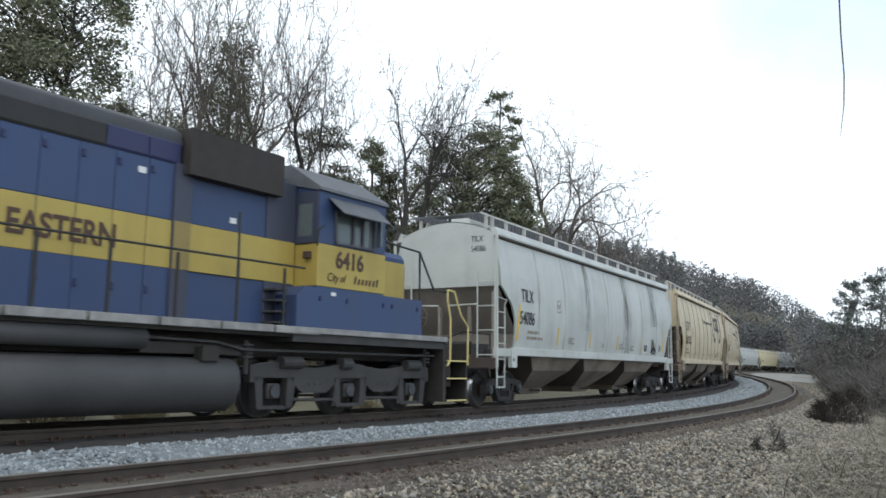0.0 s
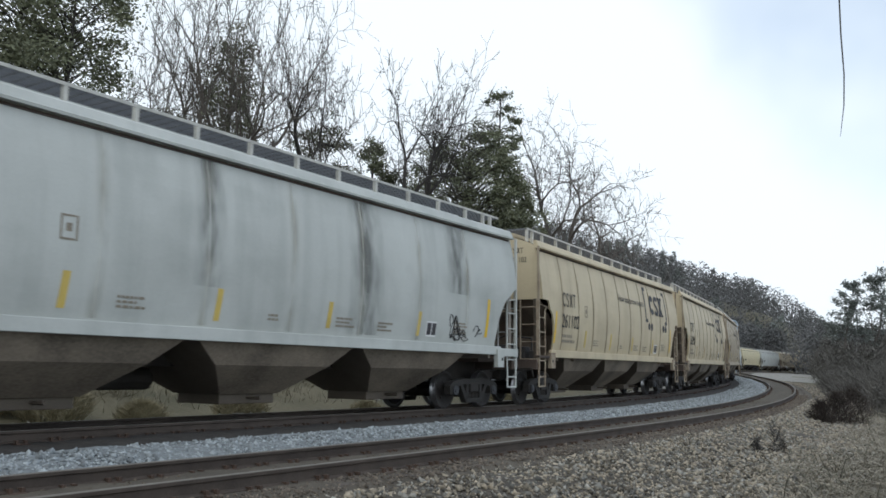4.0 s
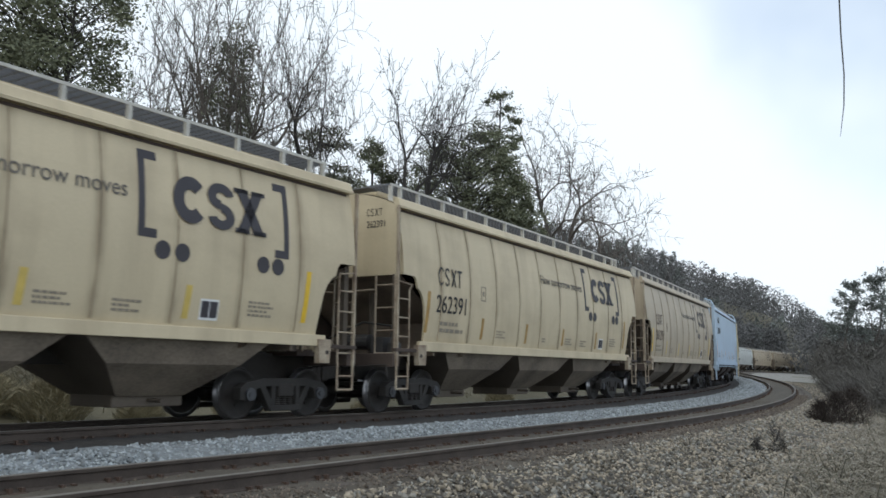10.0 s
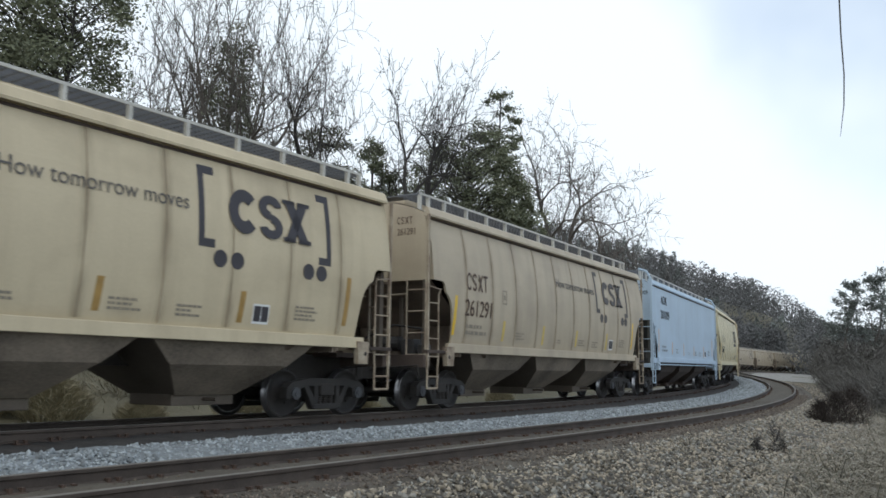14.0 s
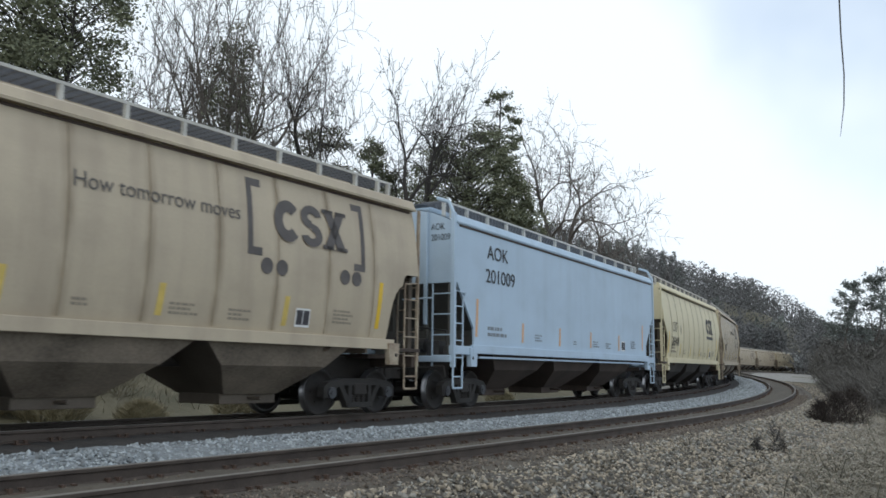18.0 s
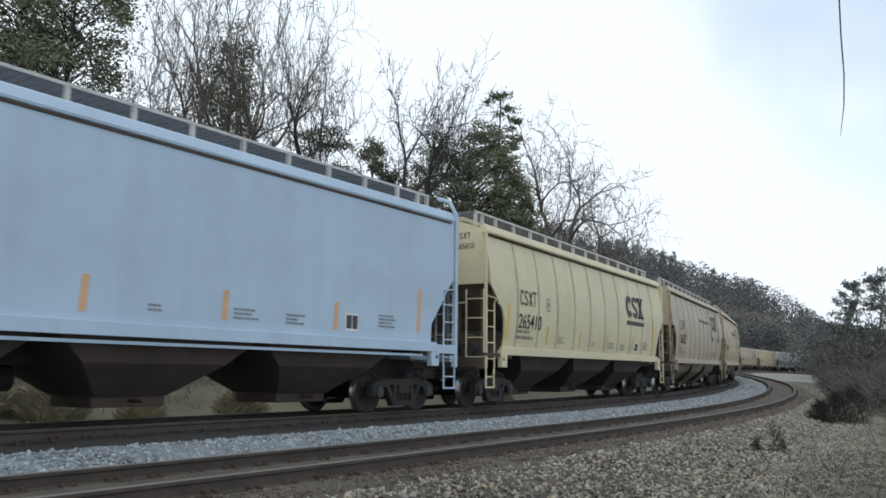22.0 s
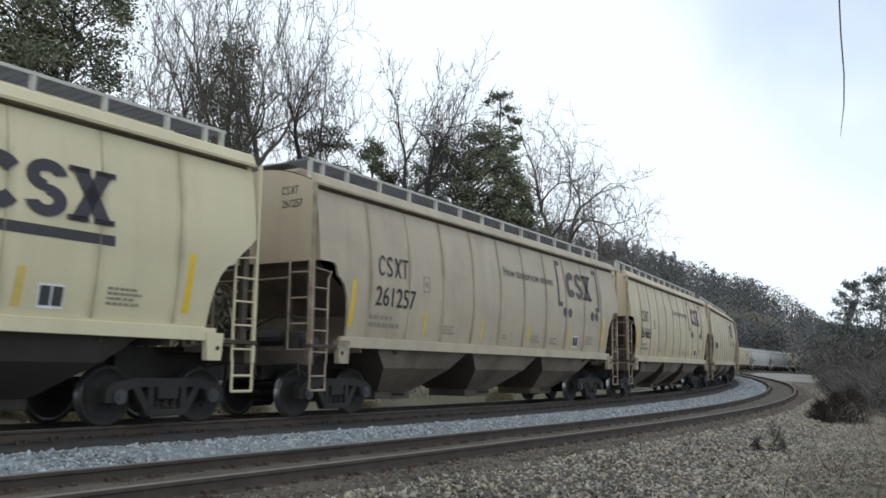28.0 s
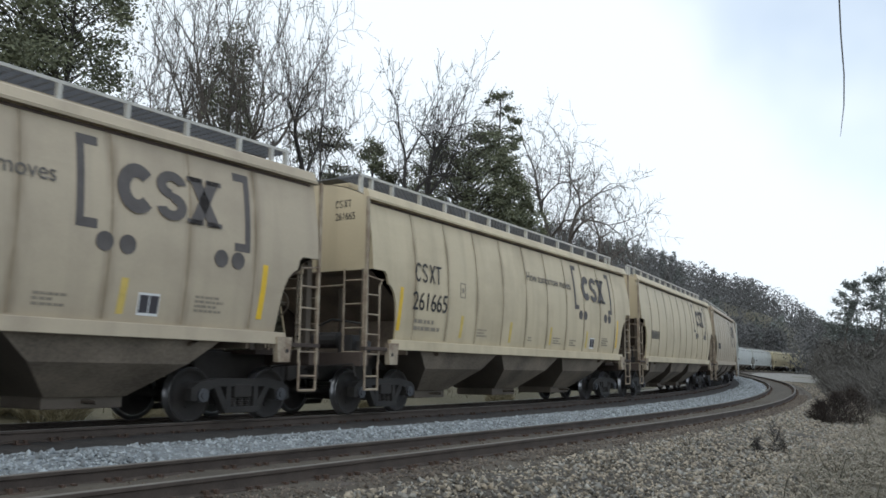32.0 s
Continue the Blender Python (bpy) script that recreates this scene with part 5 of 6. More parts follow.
scrawl(5.30, 1.62, 0.34, 0.62, 2.0, 4)
scrawl(5.52, 1.60, 0.42, 0.40, 5.0, 5)
scrawl(5.30, 1.60, 0.72, 0.16, 1.0, 3)
scrawl(6.40, 1.68, 0.22, 0.34, 3.0, 2)


# broad stains run down the grey car's sheets
for x0, x1, z0, z1 in ((1.4, 2.6, 1.60, 4.36), (-2.1, -1.4, 2.2, 4.36), (4.6, 5.6, 2.7, 4.36)):
    bar(BY[0], "stain", x0, x1, z0, z1, GREY_STAIN)


# ---- trees ----
def tube_mesh(segments):
    """Many tapered limbs in one mesh; each is (points, radii, sides)."""
    verts, faces = [], []
    for pts, radii, n in segments:
        base = len(verts)
        for i, (p, r) in enumerate(zip(pts, radii)):
            d = (pts[min(i + 1, len(pts) - 1)] - pts[max(i - 1, 0)]).normalized()
            u = d.cross(Vector((0.3, 0.9, 0.1))).normalized()
            v = d.cross(u)
            for k in range(n):
                a = 2 * math.pi * k / n
                verts.append(p + (u * math.cos(a) + v * math.sin(a)) * r)
        for i in range(len(pts) - 1):
            for k in range(n):
                j = (k + 1) % n
                faces.append((base + i * n + k, base + i * n + j, base + (i + 1) * n + j, base + (i + 1) * n + k))
    me = bpy.data.meshes.new("limbs")
    me.from_pydata(verts, [], faces)
    return me


def grow(r, height, reach, fine=0.010, levels=4, lean_to=(0, 0), fork=0.35, kids=(9, 6, 5, 4), droop=0.0, up=0.35, trunk=1.0, shrink=(0.38, 0.62), cone=True, girth=0.0125):
    """Limbs of a bare tree, and the tips of its twigs."""
    thick, thin, tips = [], [], []

    def limb(p, d, length, rad, level):
        n = 6 if level == 0 else 4 if level < 3 else 3
        pts, radii = [p], [rad]
        for i in range(n):
            wob = Vector((r.gauss(0, 1), r.gauss(0, 1), r.gauss(0, 0.6))) * (0.10 if level == 0 else 0.17 if level == 1 else 0.24)
            d = (d + wob + Vector((0, 0, up * 0.16 if level == 1 else 0.05)) - Vector((0, 0, droop * 0.3 * level))).normalized()
            p = p + d * (length / n)
            pts.append(p)
            radii.append(max(fine, rad * (1 - 0.82 * (i + 1) / n)))
        (thick if level < 2 else thin).append((pts, radii, 7 if level == 0 else 5 if level == 1 else 3))
        if level + 1 >= levels:
            tips.extend(pts[1:])
            return
        for k in range(kids[level]):
            t = (fork + (1 - fork) * (k + r.random()) / kids[level]) if level == 0 else 0.15 + 0.85 * (k + r.random()) / kids[level]
            q = t * n
            i = min(int(q), n - 1)
            at = pts[i].lerp(pts[i + 1], q - i)
            along = (pts[i + 1] - pts[i]).normalized()
            a = r.random() * 2 * math.pi
            side = Vector((math.cos(a), math.sin(a), 0)) if level == 0 else Vector((r.gauss(0, 1), r.gauss(0, 1), r.gauss(0, 1))).normalized()
            out = (along * r.uniform(0.35, 0.9) + side * r.uniform(0.6, 1.0) + Vector((0, 0, up if level == 0 else 0.12))).normalized()
            if level == 0:
                ln = reach * r.uniform(0.75, 1.2) * ((1.25 - 0.85 * t) if cone else 1)
            else:
                ln = length * r.uniform(*shrink)
            limb(at, out, ln, max(fine * 1.4, (radii[i] * 0.55)), level + 1)

    limb(Vector((0, 0, -0.3)), Vector((lean_to[0], lean_to[1], 1)).normalized(), height * trunk, height * girth + 0.03, 0)
    return thick, thin, tips


def leaf_mesh(points, size, r, per=3, spread=0.35):
    verts, faces = [], []
    for p in points:
        for _ in range(per):
            c = p + Vector((r.gauss(0, spread), r.gauss(0, spread), r.gauss(0, spread * 0.6)))
            a = Vector((r.gauss(0, 1), r.gauss(0, 1), r.gauss(0, 0.7))).normalized() * size * r.uniform(0.6, 1.5)
            b = a.cross(Vector((r.gauss(0, 1), r.gauss(0, 1), r.gauss(0, 1)))).normalized() * size * r.uniform(0.25, 0.5)
            i = len(verts)
            verts += [c - a, c + b, c + a, c - b]
            faces.append((i, i + 1, i + 2, i + 3))
    me = bpy.data.meshes.new("leaves")
    me.from_pydata(verts, [], faces)
    return me


def tree(x, y, height, reach, seed, leaf=None, leaf_size=0.16, per=3, bark=BARK, keep=1.0, label="", low=0.0, spread=0.35, name="tree", top_bare=1.0, **how):
    r = random.Random(seed)
    z = float(ground_height(x, y)[0])
    t = tagged(new(name), label, "tree", "trees behind the tracks")
    t.location = (x, y, z)
    thick, thin, tips = grow(r, height, reach, **how)
    me = tube_mesh(thick)
    me.materials.append(bark)
    put("trunk", me, t)
    me = tube_mesh(thin)
    me.materials.append(bark)
    put("branchwork", me, t)
    if leaf:
        pts = [p for p in tips if r.random() < keep and low * height <= p.z <= top_bare * height]
        me = leaf_mesh(pts, leaf_size, r, per, spread)
        me.materials.append(leaf)
        put("crown", me, t)
    return t


def spread_tree(x, y, top, left, right, seed, bark, label, stems=1, levels=6, clear=0.30, fine=0.014, girth=0.0135, keen=0.004):
    """A bare tree whose limbs fork upwards, grown and then sized to its crown; left and right are its reach along x."""
    r = random.Random(seed)
    z0 = float(ground_height(x, y)[0])
    height = top - z0
    clear = max(clear, 1 - 1.7 * (left + right) / height)
    limbs = []

    def limb(p, d, length, rad, level):
        n = 5 if level < 3 else 4 if level < 5 else 3
        pts, radii = [p], [rad]
        for i in range(n):
            d = (d + Vector((r.gauss(0, 1), r.gauss(0, 1), r.gauss(0, 0.6))) * (0.06 if level == 0 else 0.13) + Vector((0, 0, keen))).normalized()
            p = p + d * (length / n)
            pts.append(p)
            radii.append(rad * (1 - 0.36 * (i + 1) / n) if level < levels else rad * (1 - 0.7 * (i + 1) / n))
        limbs.append((pts, radii, level))
        if level >= levels:
            return
        across = d.cross(Vector((r.gauss(0, 1), r.gauss(0, 1), r.gauss(0, 1)))).normalized()
        for k in range(3 if level < 2 and r.random() < 0.5 else 2):
            a = radians(r.uniform(16, 36) if k == 0 else r.uniform(36, 64))
            side = across if k == 0 else -across if k == 1 else d.cross(across)
            limb(p, (d * math.cos(a) + side * math.sin(a)).normalized(), length * (r.uniform(0.74, 0.95) if k == 0 else r.uniform(0.58, 0.85)) * (0.85 if level == 0 else 1), radii[-1] * (0.92 if k == 0 else 0.74), level + 1)
        for _ in range(2 if level else 1):
            i = r.randint(1 if level else n - 1, n - 1)
            side = d.cross(Vector((r.gauss(0, 1), r.gauss(0, 1), r.gauss(0, 1)))).normalized()
            a = radians(r.uniform(32, 60))
            limb(pts[i], (d * math.cos(a) + side * math.sin(a) + Vector((0, 0, 0.1))).normalized(), length * r.uniform(0.35, 0.6), radii[i] * 0.5, min(levels, level + 2))

    stub = 0.25
    for k in range(stems):
        a = 2.4 * k + r.random()
        lean = Vector((0.16 * math.cos(a), 0.16 * math.sin(a), 1)) if stems > 1 else Vector((0.04, 0, 1))
        limb(Vector((0.01 * math.cos(a), 0.01 * math.sin(a), -0.01)), lean.normalized(), stub, girth, 0)
    every = [p for pts, _, _ in limbs for p in pts]
    hi = float(np.percentile([p.z for p in every], 99))
    lo, up = (float(q) for q in np.percentile([p.x for p in every], [2, 98]))
    kx = (left + right) / (up - lo)
    shear = ((right - left) / 2 - kx * (lo + up) / 2) / (0.75 * height)

    def place(p):
        z = -0.3 if p.z < 0 else clear * height * p.z / stub if p.z < stub else clear * height + (1 - clear) * height * (p.z - stub) / (hi - stub)
        return Vector((p.x * kx + shear * max(0, z), p.y * kx, z))

    t = tagged(new("tree"), label, "tree", "trees behind the tracks")
    t.location = (x, y, z0)
    for name, low, high in (("trunk", 0, 2), ("branchwork", 3, 99)):
        me = tube_mesh([([place(p) for p in pts], [max(fine, q * height * 1.1) for q in radii], 6 if lv < 2 else 4 if lv < 4 else 3) for pts, radii, lv in limbs if low <= lv <= high])
        me.materials.append(bark)
        put(name, me, t)
    return t


def leaf_cloud(centres, radii, per, size, g, squash=0.65):
    """Leaves about many centres, each a small crooked diamond."""
    c = np.repeat(np.array(centres), per, 0) + g.normal(0, 1, (len(centres) * per, 3)) * np.repeat(np.array(radii), per)[:, None] * (0.55, 0.55, 0.55 * squash)
    n = len(c)
    a = g.normal(0, 1, (n, 3)) * (1, 1, 0.7)
    a *= (size * g.uniform(0.6, 1.5, n) / np.linalg.norm(a, axis=1))[:, None]
    b = np.cross(a, g.normal(0, 1, (n, 3)))
    b *= (size * g.uniform(0.3, 0.6, n) / np.linalg.norm(b, axis=1))[:, None]
    v = np.stack([c - a, c + b, c + a, c - b], 1)
    me = bpy.data.meshes.new("leaves")
    me.vertices.add(n * 4)
    me.vertices.foreach_set("co", v.reshape(-1).astype(np.float32))
    me.loops.add(n * 4)
    me.loops.foreach_set("vertex_index", np.arange(n * 4, dtype=np.int32))
    me.polygons.add(n)
    me.polygons.foreach_set("loop_start", np.arange(0, n * 4, 4, dtype=np.int32))
    me.update(calc_edges=True)
    return me


def evergreen(x, y, top, profile, seed, leaf, label, clumps, clump_r, per, size, bark=BARK_DARK, hollow=0.35, squash=0.65, stem=0.02, lean=(0, 0)):
    """A leafy tree: boughs from the trunk end in clumps; profile gives the crown's radius by share of the height."""
    r, g = random.Random(seed), np.random.default_rng(seed)
    z0 = float(ground_height(x, y)[0])
    height = top - z0
    t = tagged(new("tree"), label, "tree", "trees behind the tracks")
    t.location = (x, y, z0)
    hs, rs = [p[0] for p in profile], [p[1] for p in profile]

    def axis_at(k):
        return Vector((lean[0] * k * height + 0.12 * math.sin(5 * k + seed), lean[1] * k * height, k * height))

    trunk = [([axis_at(k) for k in np.linspace(-0.02, 0.97, 9)], [max(0.03, stem * height * (1 - 0.85 * k)) for k in np.linspace(0, 1, 9)], 7)]
    boughs, centres, radii = [], [], []
    while len(centres) < clumps:
        k = r.uniform(hs[0], 1)
        q = float(np.interp(k, hs, rs))
        if r.random() > q / max(rs):
            continue
        a, d = r.random() * 2 * math.pi, q * math.sqrt(r.uniform(hollow, 1)) * r.uniform(0.8, 1.08)
        c = axis_at(k) + Vector((d * math.cos(a), d * math.sin(a), r.gauss(0, 0.2)))
        foot = axis_at(max(0.05, k - 0.35 * d / height - 0.03))
        mid = foot.lerp(c, 0.55) + Vector((r.gauss(0, 0.12), r.gauss(0, 0.12), 0.10 * d))
        boughs.append(([foot, mid, c], [0.012 + 0.007 * d, 0.010 + 0.004 * d, 0.008], 4))
        centres.append(c)
        radii.append(clump_r * r.uniform(0.6, 1.3))
    for name, me, mat in (("trunk", tube_mesh(trunk), bark), ("branchwork", tube_mesh(boughs), bark), ("crown", leaf_cloud(centres, radii, per, size, g, squash), leaf)):
        me.materials.append(mat)
        put(name, me, t)
    return t


EVER = "dark green evergreen tree with a dense ragged crown"
BARE = "bare leafless tree with fine grey branches"
WOODY = "tall evergreen tree with dark trunk and ragged clumps of leaves"
evergreen(-14.6, 30.6, 15.4, [(0.30, 0.7), (0.55, 2.0), (0.80, 2.3), (1, 1.2)], 11, LEAF, WOODY, 140, 0.65, 110, 0.085, stem=0.011, lean=(0.03, 0))
evergreen(-16.4, 31.4, 16.5, [(0.25, 0.7), (0.55, 1.9), (0.85, 2.4), (1, 1.3)], 12, LEAF, WOODY, 125, 0.65, 105, 0.085, stem=0.010, lean=(-0.01, 0))
evergreen(-18.6, 32.2, 16.0, [(0.30, 0.8), (0.60, 2.2), (0.85, 2.4), (1, 1.2)], 13, LEAF, WOODY, 120, 0.65, 105, 0.085, stem=0.011, lean=(0.01, 0))
evergreen(-14.9, 34.2, 10.6, [(0.30, 0.8), (0.60, 1.4), (0.85, 1.2), (1, 0.5)], 48, LEAF_DULL, "olive green scrubby tree with thin foliage", 45, 0.5, 80, 0.075, stem=0.010, lean=(0.06, 0))
evergreen(-12.1, 46.0, 18.6, [(0.42, 1.3), (0.62, 1.9), (0.85, 1.6), (1, 0.6)], 45, LEAF_DULL, "ivy-covered tree trunk, dull olive green", 120, 0.62, 75, 0.085, BARK, 0.1, 0.9, 0.016)
evergreen(-8.3, 54.6, 15.9, [(0.55, 2.2), (0.75, 2.3), (0.9, 1.5), (1, 0.4)], 18, LEAF_DULL, "thin pine with grey-green needles in flat layers", 46, 0.8, 150, 0.10, BARK, 0.3, 0.3, 0.012)
evergreen(-5.4, 61.8, 16.0, [(0.30, 2.0), (0.60, 1.9), (0.85, 1.2), (1, 0.3)], 19, LEAF, "narrow dark evergreen tree", 80, 0.6, 120, 0.12)
evergreen(-4.2, 63.0, 14.4, [(0.30, 1.5), (0.60, 1.3), (0.85, 0.8), (1, 0.25)], 20, LEAF, "narrow dark evergreen tree", 70, 0.6, 120, 0.12)
evergreen(1.7, 67.4, 18.0, [(0.15, 5.0), (0.45, 5.3), (0.66, 5.3), (0.82, 4.8), (0.93, 3.6), (1, 1.8)], 24, LEAF, EVER, 420, 0.8, 105, 0.13, hollow=0.45)
evergreen(5.4, 69.0, 15.2, [(0.15, 4.0), (0.50, 4.1), (0.72, 3.2), (0.9, 1.6), (1, 0.5)], 25, LEAF, EVER, 210, 0.8, 105, 0.13, hollow=0.45)
evergreen(4.2, 71.5, 23.4, [(0.66, 2.8), (0.80, 2.6), (0.92, 1.6), (1, 0.4)], 23, LEAF, "tall pine with open tufted branches above its neighbours", 46, 0.55, 110, 0.13, squash=0.5, stem=0.012)
tree(-14.6, 36.5, 9.6, 3.6, 47, LEAF_DULL, 0.085, 20, keep=0.40, label="olive green scrubby tree with thin foliage", fork=0.10, kids=(16, 8, 6), spread=0.26)
tree(-11.4, 36.0, 10.4, 3.4, 13, LEAF_DULL, 0.08, 8, keep=0.25, label="olive green scrubby tree with thin foliage", fork=0.15, kids=(14, 8, 6), spread=0.2)
tree(-9.4, 38.5, 8.0, 3.0, 14, LEAF_DULL, 0.08, 8, keep=0.25, label="olive green scrubby tree with thin foliage", fork=0.15, kids=(14, 8, 6), spread=0.2)
spread_tree(-12.2, 44.6, 22.0, 5.4, 4.2, 15, BARK, "tall bare tree with a wide crown of grey limbs", 2, 7, 0.36, 0.012)
spread_tree(-14.2, 47.8, 20.2, 3.0, 3.4, 16, BARK, BARE, 1, 7, 0.46, 0.012)
spread_tree(-11.2, 48.2, 22.6, 4.4, 4.0, 46, BARK, BARE, 1, 7, 0.46, 0.012)
spread_tree(-8.4, 51.3, 21.0, 2.8, 2.8, 17, BARK_DARK, BARE, 1, 7, 0.50, 0.013)
spread_tree(-3.3, 59.9, 21.6, 2.0, 5.0, 21, BARK_DARK, BARE, 1, 7, 0.50, 0.015)
spread_tree(-3.0, 61.9, 22.2, 0.8, 6.2, 22, BARK_DARK, BARE, 1, 7, 0.54, 0.015)
spread_tree(12.3, 81.8, 24.0, 5.0, 6.2, 27, BARK, BARE, 2, 7, 0.52, 0.017)
spread_tree(16.2, 85.0, 19.4, 3.0, 4.4, 28, BARK, BARE, 1, 6, 0.52, 0.022)
spread_tree(17.4, 90.3, 15.8, 2.6, 3.6, 30, BARK, BARE, 1, 6, 0.5, 0.026)
PINE = "tall dark pine with layered branches, paled in colour for haze"
tree(53.4, 113.0, 13.4, 3.2, 31, HAZED_PINE, 0.22, 5, keep=0.6, label=PINE, fork=0.3, kids=(13, 6, 4), up=0.05, low=0.3, spread=0.25)
tree(58.2, 116.0, 15.6, 4.2, 32, HAZED_PINE, 0.22, 5, keep=0.6, label=PINE, fork=0.2, kids=(16, 6, 4), up=0.05, low=0.2, spread=0.25)
tree(62.4, 113.5, 16.2, 4.4, 33, HAZED_PINE, 0.22, 5, keep=0.6, label=PINE, fork=0.2, kids=(16, 6, 4), up=0.05, low=0.2, spread=0.25)


# ---- woods, thickets, grass ----
def blades(places, base, length, width, mat, name, label, category, r, flop=0.35, per=1):
    """Thin upright blades or twigs at many places, in one object."""
    verts, faces = [], []
    for (x, y, z), k in zip(places, base):
        for _ in range(per):
            a = r.random() * 2 * math.pi
            l = length * k * r.uniform(0.5, 1.3)
            w = width * r.uniform(0.6, 1.4)
            d = Vector((r.gauss(0, flop), r.gauss(0, flop), 1)).normalized()
            side = Vector((math.cos(a), math.sin(a), 0)) * w
            o = Vector((x + r.gauss(0, 0.04), y + r.gauss(0, 0.04), z))
            m = o + d * l * 0.55
            e = o + (d + Vector((d.x, d.y, -0.25)) * 0.6).normalized() * l
            i = len(verts)
            verts += [o - side, o + side, m + side * 0.7, m - side * 0.7, e]
            faces += [(i, i + 1, i + 2, i + 3), (i + 3, i + 2, i + 4)]
    me = bpy.data.meshes.new(name)
    me.from_pydata(verts, [], faces)
    me.materials.append(mat)
    return tagged(new(name, me), label, category, kind="stuff")


def twig_cloud(spots, mat, name, label, category, r, twigs, size, width):
    """Bushes and far trees as sprays of fine twigs; each spot is (x, y, z, height, radius)."""
    verts, faces = [], []
    for x, y, z, h, rad in spots:
        for _ in range(twigs):
            a, q = r.random() * 2 * math.pi, math.sqrt(r.random())
            t = r.random() ** 0.8
            bulge = math.sin(math.pi * min(0.97, 0.15 + 0.85 * t)) ** 0.6
            c = Vector((x + math.cos(a) * q * rad * bulge, y + math.sin(a) * q * rad * bulge, z + h * t))
            d = Vector((math.cos(a) * q + r.gauss(0, 0.5), math.sin(a) * q + r.gauss(0, 0.5), r.uniform(0.2, 1.3))).normalized() * size * r.uniform(0.5, 1.4)
            s = d.cross(Vector((r.gauss(0, 1), r.gauss(0, 1), r.gauss(0, 1)))).normalized() * width * r.uniform(0.6, 1.5)
            i = len(verts)
            verts += [c - d - s, c - d + s, c + d]
            faces.append((i, i + 1, i + 2))
    me = bpy.data.meshes.new(name)
    me.from_pydata(verts, [], faces)
    me.materials.append(mat)
    return tagged(new(name, me), label, category, kind="stuff")


_r = random.Random(5)


def scatter_xy(n, xs, ys, ok=lambda s, lat: True):
    x = np.array([_r.uniform(*xs) for _ in range(n)])
    y = np.array([_r.uniform(*ys) for _ in range(n)])
    s, lat = nearest(x, y)
    z = ground_height(x, y)
    return [(a, b, c, d, e) for a, b, c, d, e in zip(x, y, z, s, lat) if ok(d, e)]


far = scatter_xy(2800, (-10, 330), (215, 420), lambda s, lat: abs(lat) > 9)
far = [q for q in far + scatter_xy(1500, (30, 120), (200, 250), lambda s, lat: abs(lat) > 8) if 0.06 < q[0] / q[1] < 0.62]
twig_cloud([(x, y, z, _r.uniform(9, 12.5), _r.uniform(3.0, 5.0)) for x, y, z, s, l in far], HAZED_WOOD, "far_woods", "bare grey winter woods on the far ridge", "woods", _r, 150, 0.32, 0.19)
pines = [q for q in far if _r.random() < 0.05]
twig_cloud([(x + 2, y + 1, z, _r.uniform(8, 14.5), _r.uniform(1.6, 3.0)) for x, y, z, s, l in pines], HAZED_PINE, "far_pines", "dark pines among the bare woods on the ridge", "woods", _r, 110, 1.0, 0.22)
# woods along the inside of the bend, behind the train
bank = scatter_xy(1500, (-75, 60), (10, 215), lambda s, lat: -60 < lat < -16)
twig_cloud([(x, y, z, _r.uniform(3, 8.5), _r.uniform(1.4, 3.0)) for x, y, z, s, l in bank], HAZED_WOOD, "bank_woods", "bare grey-brown brushwood on the bank behind the tracks", "woods", _r, 150, 0.32, 0.05)
twig_cloud([(x, y, z, _r.uniform(2, 6), _r.uniform(1.2, 2.6)) for x, y, z, s, l in bank if _r.random() < 0.5], LEAF_DULL, "bank_evergreens", "dull green undergrowth on the bank behind the tracks", "bush", _r, 160, 0.28, 0.06)
under = scatter_xy(1900, (-45, 20), (10, 62), lambda s, lat: -19 < lat < -10.5)
twig_cloud([(x, y, z, _r.uniform(1.8, 4.2), _r.uniform(1.0, 2.0)) for x, y, z, s, l in under], UNDERGROWTH, "undergrowth", "dark olive undergrowth at the foot of the woods", "bush", _r, 200, 0.26, 0.075)
edge = scatter_xy(900, (-40, 40), (8, 110), lambda s, lat: -14 < lat < -6.5)
twig_cloud([(x, y, z, _r.uniform(0.4, 1.3), _r.uniform(0.5, 1.2)) for x, y, z, s, l in edge], BRUSH, "trackside_brush", "dry tan brush and weeds behind the train", "brush", _r, 170, 0.22, 0.010)
# thicket on the outside of the bend
thick = [q for q in scatter_xy(2600, (14, 80), (34, 130), lambda s, lat: 8.8 < lat < 45) if q[0] / q[1] > 0.455 and q[0] / q[1] < 0.75]
twig_cloud([(x, y, z, min(5.2, 1.2 + 0.24 * (l - 8)) * _r.uniform(0.7, 1.1), _r.uniform(0.9, 2.0)) for x, y, z, s, l in thick], THICKET, "thicket", "dense grey-brown bare thicket beside the tracks", "bush", _r, 170, 0.42, 0.018)
back = [q for q in scatter_xy(500, (40, 150), (90, 200), lambda s, lat: lat > 10) if q[0] / q[1] > 0.445]
twig_cloud([(x, y, z, _r.uniform(4, 6.5), _r.uniform(1.8, 3.2)) for x, y, z, s, l in back], THICKET, "thicket_woods", "grey bare woods beyond the thicket", "woods", _r, 200, 0.8, 0.05)


def bush(x, y, h, rad, seed, mat, label, twigs=900):
    r = random.Random(seed)
    z = float(ground_height(x, y)[0])
    b = twig_cloud([(0, 0, 0, h, rad)], mat, "bush", label, "bush", r, twigs, 0.16, 0.008)
    b.location = (x, y, z - 0.05)
    b["kind"] = "thing"
    return b


